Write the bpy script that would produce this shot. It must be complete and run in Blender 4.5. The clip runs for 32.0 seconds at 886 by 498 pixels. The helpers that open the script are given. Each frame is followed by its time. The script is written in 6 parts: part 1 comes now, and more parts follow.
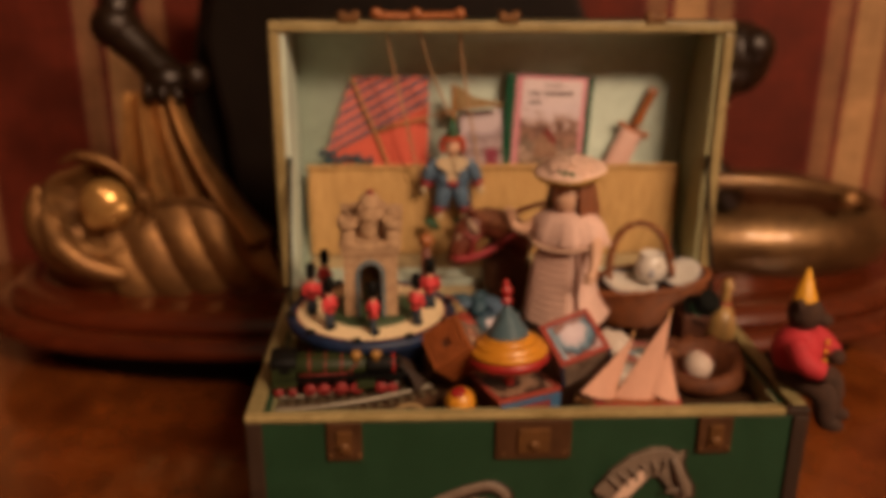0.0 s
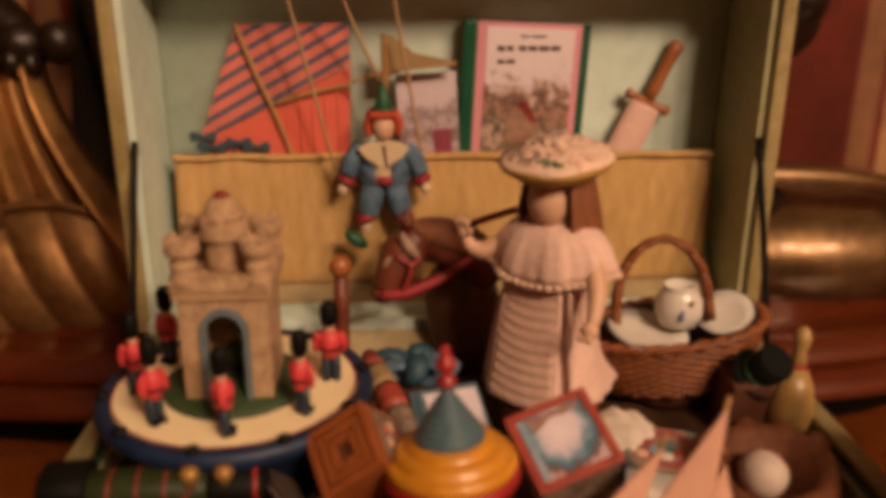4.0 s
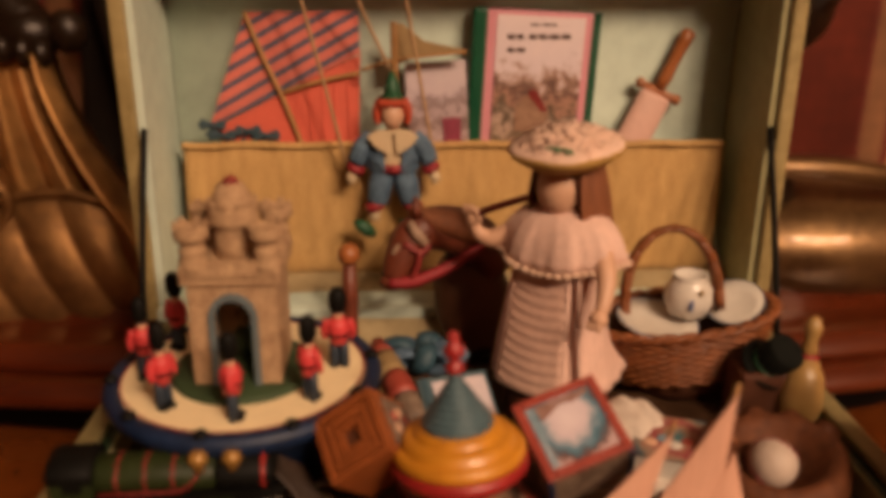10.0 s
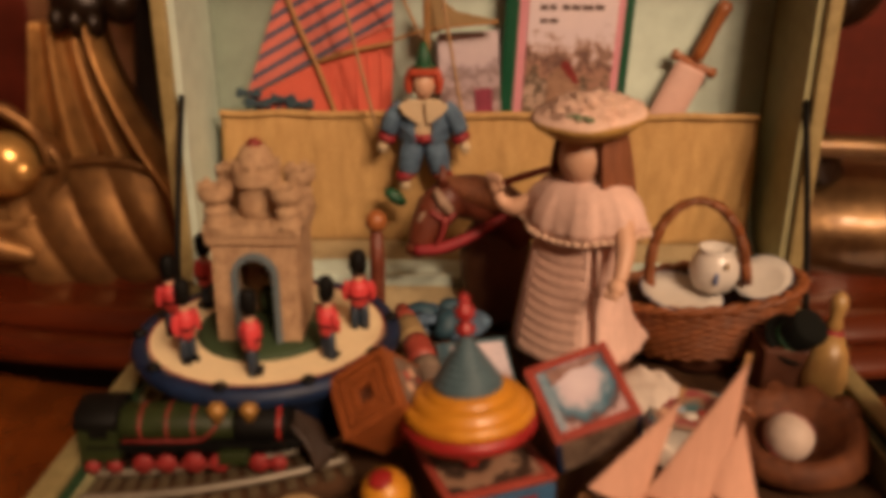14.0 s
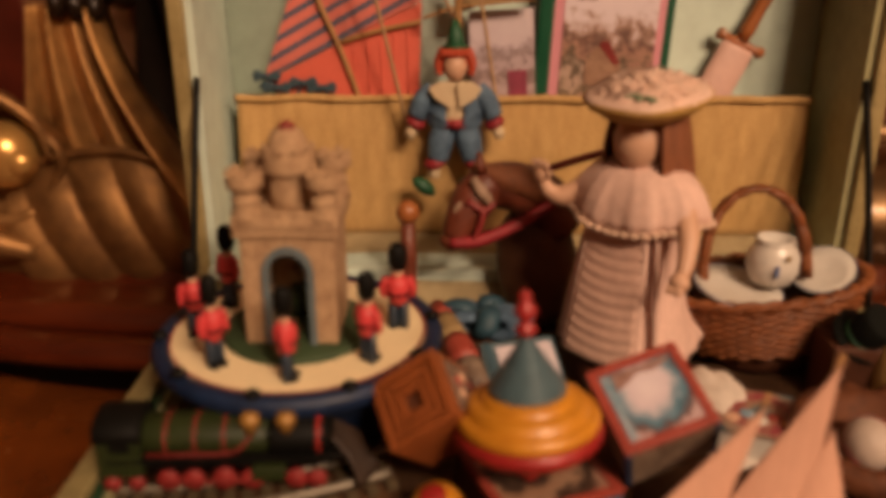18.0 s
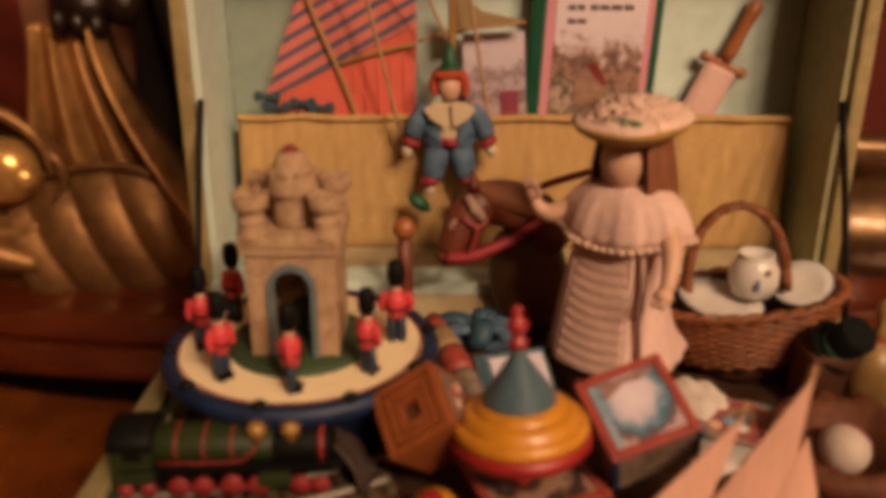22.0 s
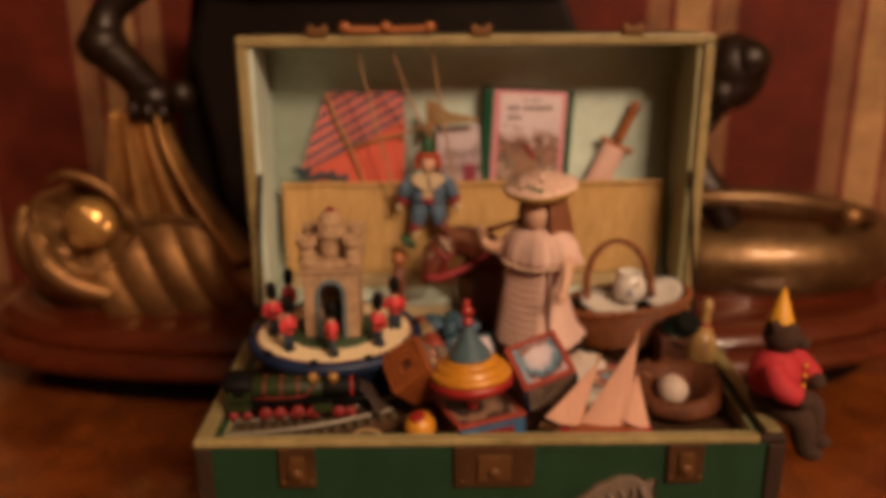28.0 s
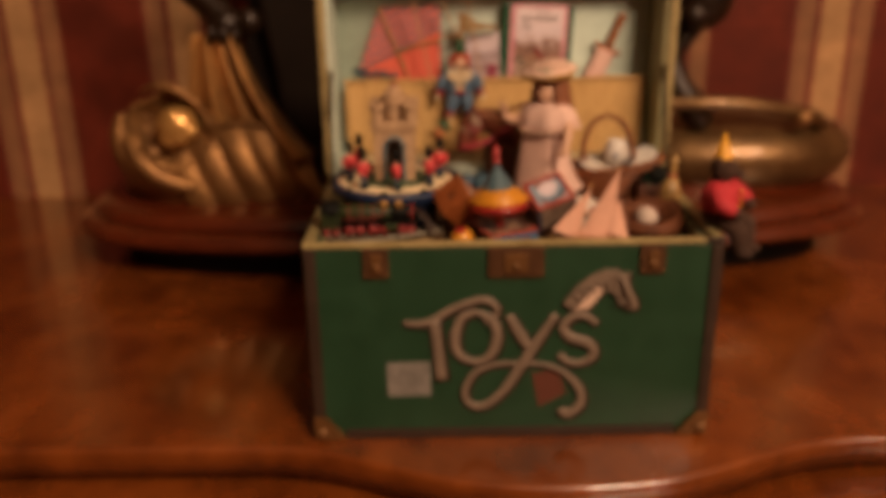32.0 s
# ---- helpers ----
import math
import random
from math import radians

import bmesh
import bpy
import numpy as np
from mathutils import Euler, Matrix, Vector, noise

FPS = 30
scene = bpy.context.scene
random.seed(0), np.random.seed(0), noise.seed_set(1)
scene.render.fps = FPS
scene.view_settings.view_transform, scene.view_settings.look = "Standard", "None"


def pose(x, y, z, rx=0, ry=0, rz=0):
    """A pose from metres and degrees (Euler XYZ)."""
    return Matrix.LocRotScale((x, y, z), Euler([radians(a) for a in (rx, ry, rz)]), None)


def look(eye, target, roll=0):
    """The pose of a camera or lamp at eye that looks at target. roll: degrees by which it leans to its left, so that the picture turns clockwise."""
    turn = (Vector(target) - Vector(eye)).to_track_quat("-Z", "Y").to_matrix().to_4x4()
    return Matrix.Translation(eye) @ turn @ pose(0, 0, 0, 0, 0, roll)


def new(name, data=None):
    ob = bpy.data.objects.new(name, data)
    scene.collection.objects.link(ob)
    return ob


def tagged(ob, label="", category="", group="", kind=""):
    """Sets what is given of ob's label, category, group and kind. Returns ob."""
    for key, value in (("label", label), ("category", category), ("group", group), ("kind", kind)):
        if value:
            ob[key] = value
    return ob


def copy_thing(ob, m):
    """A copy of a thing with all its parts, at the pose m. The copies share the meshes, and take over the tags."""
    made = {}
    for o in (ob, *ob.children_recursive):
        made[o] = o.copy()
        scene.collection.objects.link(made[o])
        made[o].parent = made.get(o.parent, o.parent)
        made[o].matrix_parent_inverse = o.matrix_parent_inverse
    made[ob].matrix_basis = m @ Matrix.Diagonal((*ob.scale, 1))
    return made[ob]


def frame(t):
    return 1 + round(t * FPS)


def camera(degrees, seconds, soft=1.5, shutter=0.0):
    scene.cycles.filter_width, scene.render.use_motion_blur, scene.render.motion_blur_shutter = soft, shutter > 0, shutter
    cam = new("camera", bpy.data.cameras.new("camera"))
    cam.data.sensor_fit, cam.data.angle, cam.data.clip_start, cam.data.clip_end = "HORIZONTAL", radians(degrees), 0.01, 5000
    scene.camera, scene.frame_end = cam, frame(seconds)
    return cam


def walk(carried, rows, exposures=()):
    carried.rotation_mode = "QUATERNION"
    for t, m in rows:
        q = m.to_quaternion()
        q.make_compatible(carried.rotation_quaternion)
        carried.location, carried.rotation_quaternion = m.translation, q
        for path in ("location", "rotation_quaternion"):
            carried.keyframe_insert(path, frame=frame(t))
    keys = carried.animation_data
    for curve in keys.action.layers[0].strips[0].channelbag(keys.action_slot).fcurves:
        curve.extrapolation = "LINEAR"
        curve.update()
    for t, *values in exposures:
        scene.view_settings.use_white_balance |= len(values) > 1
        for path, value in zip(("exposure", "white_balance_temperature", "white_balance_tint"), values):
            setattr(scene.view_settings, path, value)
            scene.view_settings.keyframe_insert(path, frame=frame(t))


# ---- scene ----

# The walk: one handheld camera in front of a toy trunk on a console table.
cam = camera(55.0, 32.0, soft=5.6)
cam.data.dof.use_dof, cam.data.dof.focus_distance, cam.data.dof.aperture_fstop = True, 0.25, 7.6
PATH = [
    (0, (-0.04176, -0.25945, 0.25504), (-0.03385, -0.07060, 0.18968), 0.33),
    (0.5, (-0.04584, -0.24704, 0.25499), (-0.03787, -0.05583, 0.19691), 0.67),
    (1, (-0.04607, -0.21685, 0.24715), (-0.03981, -0.02571, 0.18863), 0.02),
    (1.5, (-0.04561, -0.18047, 0.24167), (-0.03812, 0.00975, 0.18034), 0.05),
    (2, (-0.04109, -0.17325, 0.23812), (-0.03262, 0.01612, 0.17434), 0.37),
    (2.5, (-0.02471, -0.15915, 0.23082), (-0.01695, 0.02981, 0.16575), 0.21),
    (4.5, (-0.01591, -0.13543, 0.22018), (-0.00569, 0.05312, 0.15425), 0.23),
    (5, (-0.01971, -0.13702, 0.21644), (-0.01052, 0.05117, 0.14937), 0.22),
    (5.5, (-0.02185, -0.13393, 0.21338), (-0.01253, 0.05337, 0.14386), 0.21),
    (6, (-0.02334, -0.13777, 0.21773), (-0.01553, 0.04958, 0.14817), 0.07),
    (6.5, (-0.02262, -0.14164, 0.21961), (-0.01551, 0.04560, 0.14970), 0.05),
    (7, (-0.02143, -0.14290, 0.21991), (-0.01538, 0.04439, 0.15001), -0.15),
    (7.5, (-0.01985, -0.14265, 0.22009), (-0.01442, 0.04496, 0.15098), -0.22),
    (8, (-0.01867, -0.13917, 0.22081), (-0.01370, 0.04855, 0.15198), -0.30),
    (8.5, (-0.01738, -0.13602, 0.22169), (-0.01108, 0.05195, 0.15366), -0.09),
    (9, (-0.02012, -0.13696, 0.22073), (-0.01308, 0.05137, 0.15377), 0.07),
    (9.5, (-0.02234, -0.13846, 0.22168), (-0.01649, 0.05013, 0.15536), -0.01),
    (10, (-0.01606, -0.13625, 0.22027), (-0.00829, 0.05203, 0.15327), 0.29),
    (10.5, (-0.01334, -0.13581, 0.21957), (-0.00591, 0.05217, 0.15170), 0.19),
    (11, (-0.00190, -0.13553, 0.21967), (-0.00124, 0.05216, 0.15059), 0.30),
    (11.5, (0.00262, -0.14424, 0.22090), (-0.00584, 0.04304, 0.15123), 1.35),
    (12, (-0.00590, -0.14845, 0.22452), (-0.01464, 0.03851, 0.15402), 1.04),
    (12.5, (-0.00372, -0.15526, 0.22290), (-0.01070, 0.03159, 0.15194), 0.88),
    (13, (-0.00687, -0.15992, 0.22165), (-0.01229, 0.02771, 0.15262), 0.60),
    (13.5, (-0.00850, -0.15003, 0.22040), (-0.01360, 0.03711, 0.15002), 0.58),
    (14, (-0.00713, -0.14027, 0.21762), (-0.01241, 0.04656, 0.14644), 0.17),
    (14.5, (-0.00504, -0.13998, 0.21673), (-0.00979, 0.04694, 0.14576), 0.21),
    (15, (-0.00823, -0.13310, 0.21497), (-0.01293, 0.05396, 0.14436), 0.15),
    (15.5, (-0.01473, -0.11995, 0.20924), (-0.01999, 0.06707, 0.13856), -0.01),
    (17.5, (-0.01808, -0.12223, 0.21073), (-0.02125, 0.06410, 0.13814), 0.10),
    (18, (-0.02024, -0.12453, 0.21131), (-0.02356, 0.06178, 0.13865), 0.06),
    (18.5, (-0.02037, -0.12427, 0.21208), (-0.02403, 0.06227, 0.14004), 0.12),
    (19, (-0.01932, -0.12643, 0.21215), (-0.02283, 0.06038, 0.14083), 0.08),
    (19.5, (-0.01887, -0.12694, 0.21096), (-0.02257, 0.05977, 0.13937), -0.06),
    (20, (-0.02198, -0.12739, 0.20989), (-0.02585, 0.05936, 0.13842), -0.04),
    (20.5, (-0.02255, -0.12739, 0.21016), (-0.02591, 0.05915, 0.13810), 0.04),
    (21, (-0.02203, -0.12832, 0.21043), (-0.02495, 0.05816, 0.13820), 0.09),
    (21.5, (-0.02105, -0.13057, 0.21423), (-0.02333, 0.05607, 0.14238), 0.08),
    (22, (-0.02092, -0.13277, 0.21684), (-0.02248, 0.05419, 0.14580), 0.11),
    (22.5, (-0.01915, -0.13328, 0.21407), (-0.02095, 0.05373, 0.14320), 0.02),
    (23, (-0.01877, -0.13736, 0.21466), (-0.02094, 0.04952, 0.14345), -0.03),
    (23.5, (-0.01666, -0.13947, 0.21557), (-0.01845, 0.04745, 0.14445), -0.05),
    (24, (-0.01833, -0.14760, 0.21888), (-0.02043, 0.03916, 0.14736), -0.22),
    (24.5, (-0.01614, -0.16611, 0.22534), (-0.01709, 0.02083, 0.15425), -0.42),
    (25, (-0.01837, -0.17885, 0.23076), (-0.01948, 0.00857, 0.16096), -0.38),
    (25.5, (-0.02142, -0.19208, 0.23731), (-0.02150, -0.00364, 0.17029), -0.24),
    (27.5, (-0.02045, -0.24245, 0.25000), (-0.01927, -0.05183, 0.18949), -0.36),
    (28, (-0.01735, -0.25029, 0.25198), (-0.01592, -0.05992, 0.19067), -0.36),
    (28.5, (-0.01570, -0.25983, 0.24554), (-0.01452, -0.06878, 0.18640), -0.56),
    (29, (-0.01926, -0.26350, 0.24360), (-0.01883, -0.07319, 0.18212), -0.93),
    (29.5, (-0.02019, -0.27179, 0.23877), (-0.02188, -0.08181, 0.17628), -1.01),
    (30, (-0.02273, -0.28517, 0.23653), (-0.02393, -0.09609, 0.17136), -1.07),
    (30.5, (-0.02689, -0.30817, 0.23567), (-0.02952, -0.11963, 0.16898), -1.54),
    (31, (-0.03262, -0.33559, 0.23460), (-0.03213, -0.14747, 0.16671), -0.73),
    (31.5, (-0.02860, -0.36091, 0.24217), (-0.03015, -0.17324, 0.17306), -1.22),
    (32, (-0.03476, -0.37373, 0.23747), (-0.03392, -0.18575, 0.16918), -0.80),
]
EXPOSURES = [(0.0, -0.1), (1.2, -0.2), (4.5, -0.02), (22.0, -0.02), (24.0, -0.12), (27.5, -0.15), (30.0, -0.08), (32.0, 0.02)]
walk(cam, [(t, look(eye, target, roll)) for t, eye, target, roll in PATH], EXPOSURES)

# ---- light: three warm bulbs of a hanging lamp, high in front and to one side ----
world = bpy.data.worlds.new("room_air")
world.use_nodes = True
world.node_tree.nodes["Background"].inputs[0].default_value = (1.0, 0.75, 0.5, 1)
world.node_tree.nodes["Background"].inputs[1].default_value = 0.0
scene.world = world
for dx, dy, dz in ((-0.20, 0.05, 0.06), (0.04, -0.10, 0.0), (0.26, 0.06, -0.06)):
    bulb = bpy.data.lights.new("bulb", "POINT")
    bulb.energy, bulb.color, bulb.shadow_soft_size = 55.0, (1.0, 0.68, 0.452), 0.085
    new("bulb", bulb).location = (0.70 + dx, -1.26 + dy, 1.22 + dz)

# ---- helpers of this scene: shapes are given in tenths of a metre ----
U = 0.1
rnd = random.Random(7)
TONE = 0.74


def mat(name, color, rough=0.5, metal=0.0, var=0.25, scale=120.0, bump=0.15, coat=0.0, color2=None, fine=6.0, stretch=(1, 1, 1), spec=0.5):
    """A surface with variation at two scales and a fine relief."""
    color = tuple(TONE * c for c in color)
    color2 = tuple(TONE * c for c in color2) if color2 else None
    m = bpy.data.materials.new(name)
    m.use_nodes = True
    nt = m.node_tree
    b = nt.nodes["Principled BSDF"]
    b.inputs["Metallic"].default_value = metal
    b.inputs["Coat Weight"].default_value = coat
    b.inputs["Coat Roughness"].default_value = 0.12
    b.inputs["Specular IOR Level"].default_value = spec
    tc = nt.nodes.new("ShaderNodeTexCoord")
    mp = nt.nodes.new("ShaderNodeMapping")
    mp.inputs["Scale"].default_value = stretch
    nt.links.new(tc.outputs["Object"], mp.inputs["Vector"])
    big, small = nt.nodes.new("ShaderNodeTexNoise"), nt.nodes.new("ShaderNodeTexNoise")
    big.inputs["Scale"].default_value, big.inputs["Detail"].default_value = scale, 4.0
    small.inputs["Scale"].default_value, small.inputs["Detail"].default_value = scale * fine, 5.0
    for n in (big, small):
        nt.links.new(mp.outputs["Vector"], n.inputs["Vector"])
    ramp = nt.nodes.new("ShaderNodeValToRGB")
    c2 = color2 or tuple(c * (1 - var) for c in color)
    ramp.color_ramp.elements[0].position, ramp.color_ramp.elements[1].position = 0.32, 0.68
    ramp.color_ramp.elements[0].color, ramp.color_ramp.elements[1].color = (*c2, 1), (*color, 1)
    mix = nt.nodes.new("ShaderNodeMath")
    mix.operation = "MULTIPLY_ADD"
    mix.inputs[1].default_value = 0.45
    half = nt.nodes.new("ShaderNodeMath")
    half.operation = "MULTIPLY"
    half.inputs[1].default_value = 0.55
    nt.links.new(big.outputs["Fac"], half.inputs[0])
    nt.links.new(small.outputs["Fac"], mix.inputs[0])
    nt.links.new(half.outputs[0], mix.inputs[2])
    nt.links.new(mix.outputs[0], ramp.inputs[0])
    nt.links.new(ramp.outputs[0], b.inputs["Base Color"])
    rr = nt.nodes.new("ShaderNodeMapRange")
    rr.inputs["To Min"].default_value, rr.inputs["To Max"].default_value = max(0.03, rough - 0.12), min(1.0, rough + 0.12)
    nt.links.new(big.outputs["Fac"], rr.inputs["Value"])
    nt.links.new(rr.outputs[0], b.inputs["Roughness"])
    if bump:
        bp = nt.nodes.new("ShaderNodeBump")
        bp.inputs["Strength"].default_value, bp.inputs["Distance"].default_value = bump, 0.0006
        nt.links.new(small.outputs["Fac"], bp.inputs["Height"])
        nt.links.new(bp.outputs[0], b.inputs["Normal"])
    return m


def striped(name, colors, period, angle, rough=0.8, stops=None, offset=0.0, scale=60.0):
    """Stripes across the object's x-z plane, turned by angle degrees: stops are fractions of the period."""
    m = mat(name, colors[0], rough, scale=scale, bump=0.2)
    nt = m.node_tree
    b = nt.nodes["Principled BSDF"]
    tc = nt.nodes.new("ShaderNodeTexCoord")
    mp = nt.nodes.new("ShaderNodeMapping")
    mp.vector_type = "TEXTURE"
    mp.inputs["Rotation"].default_value = (0, radians(angle), 0)
    sep = nt.nodes.new("ShaderNodeSeparateXYZ")
    ma = nt.nodes.new("ShaderNodeMath")
    ma.operation = "MULTIPLY_ADD"
    ma.inputs[1].default_value, ma.inputs[2].default_value = 1.0 / period, offset
    fr = nt.nodes.new("ShaderNodeMath")
    fr.operation = "FRACT"
    ramp = nt.nodes.new("ShaderNodeValToRGB")
    ramp.color_ramp.interpolation = "CONSTANT"
    stops = stops or [i / len(colors) for i in range(len(colors))]
    while len(ramp.color_ramp.elements) < len(colors):
        ramp.color_ramp.elements.new(0.5)
    for e, s, c in zip(ramp.color_ramp.elements, stops, colors):
        e.position, e.color = s, (*(TONE * q for q in c), 1)
    nt.links.new(tc.outputs["Object"], mp.inputs["Vector"])
    nt.links.new(mp.outputs["Vector"], sep.inputs[0])
    nt.links.new(sep.outputs[0], ma.inputs[0])
    nt.links.new(ma.outputs[0], fr.inputs[0])
    nt.links.new(fr.outputs[0], ramp.inputs[0])
    no = nt.nodes.new("ShaderNodeTexNoise")
    no.inputs["Scale"].default_value, no.inputs["Detail"].default_value = scale, 6.0
    nt.links.new(tc.outputs["Object"], no.inputs["Vector"])
    mr = nt.nodes.new("ShaderNodeMapRange")
    mr.inputs["From Min"].default_value, mr.inputs["From Max"].default_value = 0.3, 0.7
    mr.inputs["To Min"].default_value, mr.inputs["To Max"].default_value = 0.72, 1.1
    nt.links.new(no.outputs["Fac"], mr.inputs["Value"])
    mul = nt.nodes.new("ShaderNodeMixRGB")
    mul.blend_type, mul.inputs[0].default_value = "MULTIPLY", 1.0
    nt.links.new(ramp.outputs[0], mul.inputs[1])
    nt.links.new(mr.outputs[0], mul.inputs[2])
    nt.links.new(mul.outputs[0], b.inputs["Base Color"])
    return m


def painted(name, stops, centre, scale, warp, grain, rough=0.55):
    """A printed picture: distance from a centre (in metres, scaled by axis) stirred by noise, through a colour ramp."""
    m = mat(name, stops[0][1], rough, scale=grain, bump=0.1)
    nt = m.node_tree
    tc = nt.nodes.new("ShaderNodeTexCoord")
    mp = nt.nodes.new("ShaderNodeVectorMath")
    mp.operation = "SUBTRACT"
    mp.inputs[1].default_value = centre
    sc = nt.nodes.new("ShaderNodeVectorMath")
    sc.operation = "MULTIPLY"
    sc.inputs[1].default_value = scale
    ln = nt.nodes.new("ShaderNodeVectorMath")
    ln.operation = "LENGTH"
    no = nt.nodes.new("ShaderNodeTexNoise")
    no.inputs["Scale"].default_value, no.inputs["Detail"].default_value, no.inputs["Roughness"].default_value = grain, 8.0, 0.65
    ma = nt.nodes.new("ShaderNodeMath")
    ma.operation = "MULTIPLY_ADD"
    ma.inputs[1].default_value = warp
    sh = nt.nodes.new("ShaderNodeMath")
    sh.operation = "ADD"
    sh.inputs[1].default_value = -0.5 * warp
    ramp = nt.nodes.new("ShaderNodeValToRGB")
    while len(ramp.color_ramp.elements) < len(stops):
        ramp.color_ramp.elements.new(0.5)
    for e, (s, c) in zip(ramp.color_ramp.elements, stops):
        e.position, e.color = s, (*(TONE * q for q in c), 1)
    nt.links.new(tc.outputs["Object"], mp.inputs[0])
    nt.links.new(mp.outputs[0], sc.inputs[0])
    nt.links.new(sc.outputs[0], ln.inputs[0])
    nt.links.new(tc.outputs["Object"], no.inputs["Vector"])
    nt.links.new(no.outputs["Fac"], ma.inputs[0])
    nt.links.new(ln.outputs["Value"], ma.inputs[2])
    nt.links.new(ma.outputs[0], sh.inputs[0])
    nt.links.new(sh.outputs[0], ramp.inputs[0])
    nt.links.new(ramp.outputs[0], nt.nodes["Principled BSDF"].inputs["Base Color"])
    return m


def merge(bm, tmp, M=None, mi=0, smooth=False):
    if M is not None:
        bmesh.ops.transform(tmp, matrix=M, verts=tmp.verts)
    back = {}
    for v in tmp.verts:
        back[v] = bm.verts.new(v.co)
    for f in tmp.faces:
        try:
            g = bm.faces.new([back[v] for v in f.verts])
        except ValueError:
            continue
        g.material_index, g.smooth = mi, smooth
    tmp.free()
    return bm


def box(bm, c, s, bevel=0.0, M=None, mi=0, segs=2):
    t = bmesh.new()
    bmesh.ops.create_cube(t, size=1)
    bmesh.ops.scale(t, vec=s, verts=t.verts)
    if bevel:
        bmesh.ops.bevel(t, geom=t.edges[:], offset=bevel, segments=segs, profile=0.6, affect="EDGES")
    bmesh.ops.translate(t, vec=c, verts=t.verts)
    return merge(bm, t, M, mi)


def lathe(bm, prof, seg=24, M=None, mi=0, wob=0.0, sx=1.0, sy=1.0, flat=False, hoop=False):
    """Turns a profile of (radius, height) about z; ends are closed."""
    t = bmesh.new()
    rings = []
    for r, z in prof:
        ring = []
        for i in range(seg):
            a = 2 * math.pi * i / seg
            q = r * (1 + wob * math.sin(5 * a + 9 * z))
            ring.append(t.verts.new((q * sx * math.cos(a), q * sy * math.sin(a), z)))
        rings.append(ring)
    for a, b in zip(rings, rings[1:]):
        for i in range(seg):
            t.faces.new((a[i], a[(i + 1) % seg], b[(i + 1) % seg], b[i]))
    if hoop:
        for i in range(seg):
            t.faces.new((rings[-1][i], rings[-1][(i + 1) % seg], rings[0][(i + 1) % seg], rings[0][i]))
    else:
        t.faces.new(rings[0][::-1])
        t.faces.new(rings[-1])
    return merge(bm, t, M, mi, not flat)


def ball(bm, c, r, mi=0, u=16, v=10, M=None, turn=None):
    t = bmesh.new()
    bmesh.ops.create_uvsphere(t, u_segments=u, v_segments=v, radius=1)
    r = r if isinstance(r, (tuple, list)) else (r, r, r)
    X = Matrix.Translation(c) @ (turn or Matrix.Identity(4)) @ Matrix.Diagonal((*r, 1))
    return merge(bm, t, X if M is None else M @ X, mi, True)


def smooth_line(pts, n=6):
    """A Catmull-Rom line through the points."""
    P = [Vector(p) for p in pts]
    P = [2 * P[0] - P[1]] + P + [2 * P[-1] - P[-2]]
    out = []
    for i in range(1, len(P) - 2):
        for k in range(n):
            t = k / n
            out.append(0.5 * (2 * P[i] + (P[i + 1] - P[i - 1]) * t + (2 * P[i - 1] - 5 * P[i] + 4 * P[i + 1] - P[i + 2]) * t * t + (3 * P[i] - P[i - 1] - 3 * P[i + 1] + P[i + 2]) * t ** 3))
    out.append(P[-2])
    return out


def tube(bm, pts, r, seg=8, mi=0, M=None, squash=None, n=5, closed=False):
    """A rod along points; r is one radius or one for each point; squash flattens it along that axis."""
    line = smooth_line(pts, n) if n > 1 else [Vector(p) for p in pts]
    rs = r if isinstance(r, (list, tuple)) else [r] * len(pts)
    rad = [rs[min(int(i * (len(pts) - 1) / max(1, len(line) - 1)), len(rs) - 2)] + (rs[min(int(i * (len(pts) - 1) / max(1, len(line) - 1)) + 1, len(rs) - 1)] - rs[min(int(i * (len(pts) - 1) / max(1, len(line) - 1)), len(rs) - 2)]) * ((i * (len(pts) - 1) / max(1, len(line) - 1)) % 1.0) for i in range(len(line))]
    rad[-1] = rs[-1]
    t = bmesh.new()
    rings, up = [], Vector((0.13, 0.21, 0.97))
    for i, p in enumerate(line):
        d = (line[min(i + 1, len(line) - 1)] - line[max(i - 1, 0)]).normalized()
        s = d.cross(up)
        if s.length < 0.1:
            s = d.cross(Vector((1, 0.1, 0)))
        s.normalize()
        w = s.cross(d)
        up = w
        ring = []
        for k in range(seg):
            a = 2 * math.pi * k / seg
            o = (s * math.cos(a) + w * math.sin(a)) * rad[i]
            if squash:
                o = Vector((o.x * squash[0], o.y * squash[1], o.z * squash[2]))
            ring.append(t.verts.new(p + o))
        rings.append(ring)
    for a, b in zip(rings, rings[1:]):
        for k in range(seg):
            t.faces.new((a[k], a[(k + 1) % seg], b[(k + 1) % seg], b[k]))
    t.faces.new(rings[0][::-1])
    t.faces.new(rings[-1])
    return merge(bm, t, M, mi, True)


def prism(bm, poly, depth, M=None, mi=0, bevel=0.0):
    """A plate: a polygon in x-z, from y=0 to y=depth."""
    t = bmesh.new()
    a = [t.verts.new((x, 0, z)) for x, z in poly]
    f = t.faces.new(a)
    g = bmesh.ops.extrude_face_region(t, geom=[f])
    bmesh.ops.translate(t, vec=(0, depth, 0), verts=[v for v in g["geom"] if isinstance(v, bmesh.types.BMVert)])
    bmesh.ops.recalc_face_normals(t, faces=t.faces)
    if bevel:
        bmesh.ops.bevel(t, geom=t.edges[:], offset=bevel, segments=2, profile=0.6, affect="EDGES")
    return merge(bm, t, M, mi)


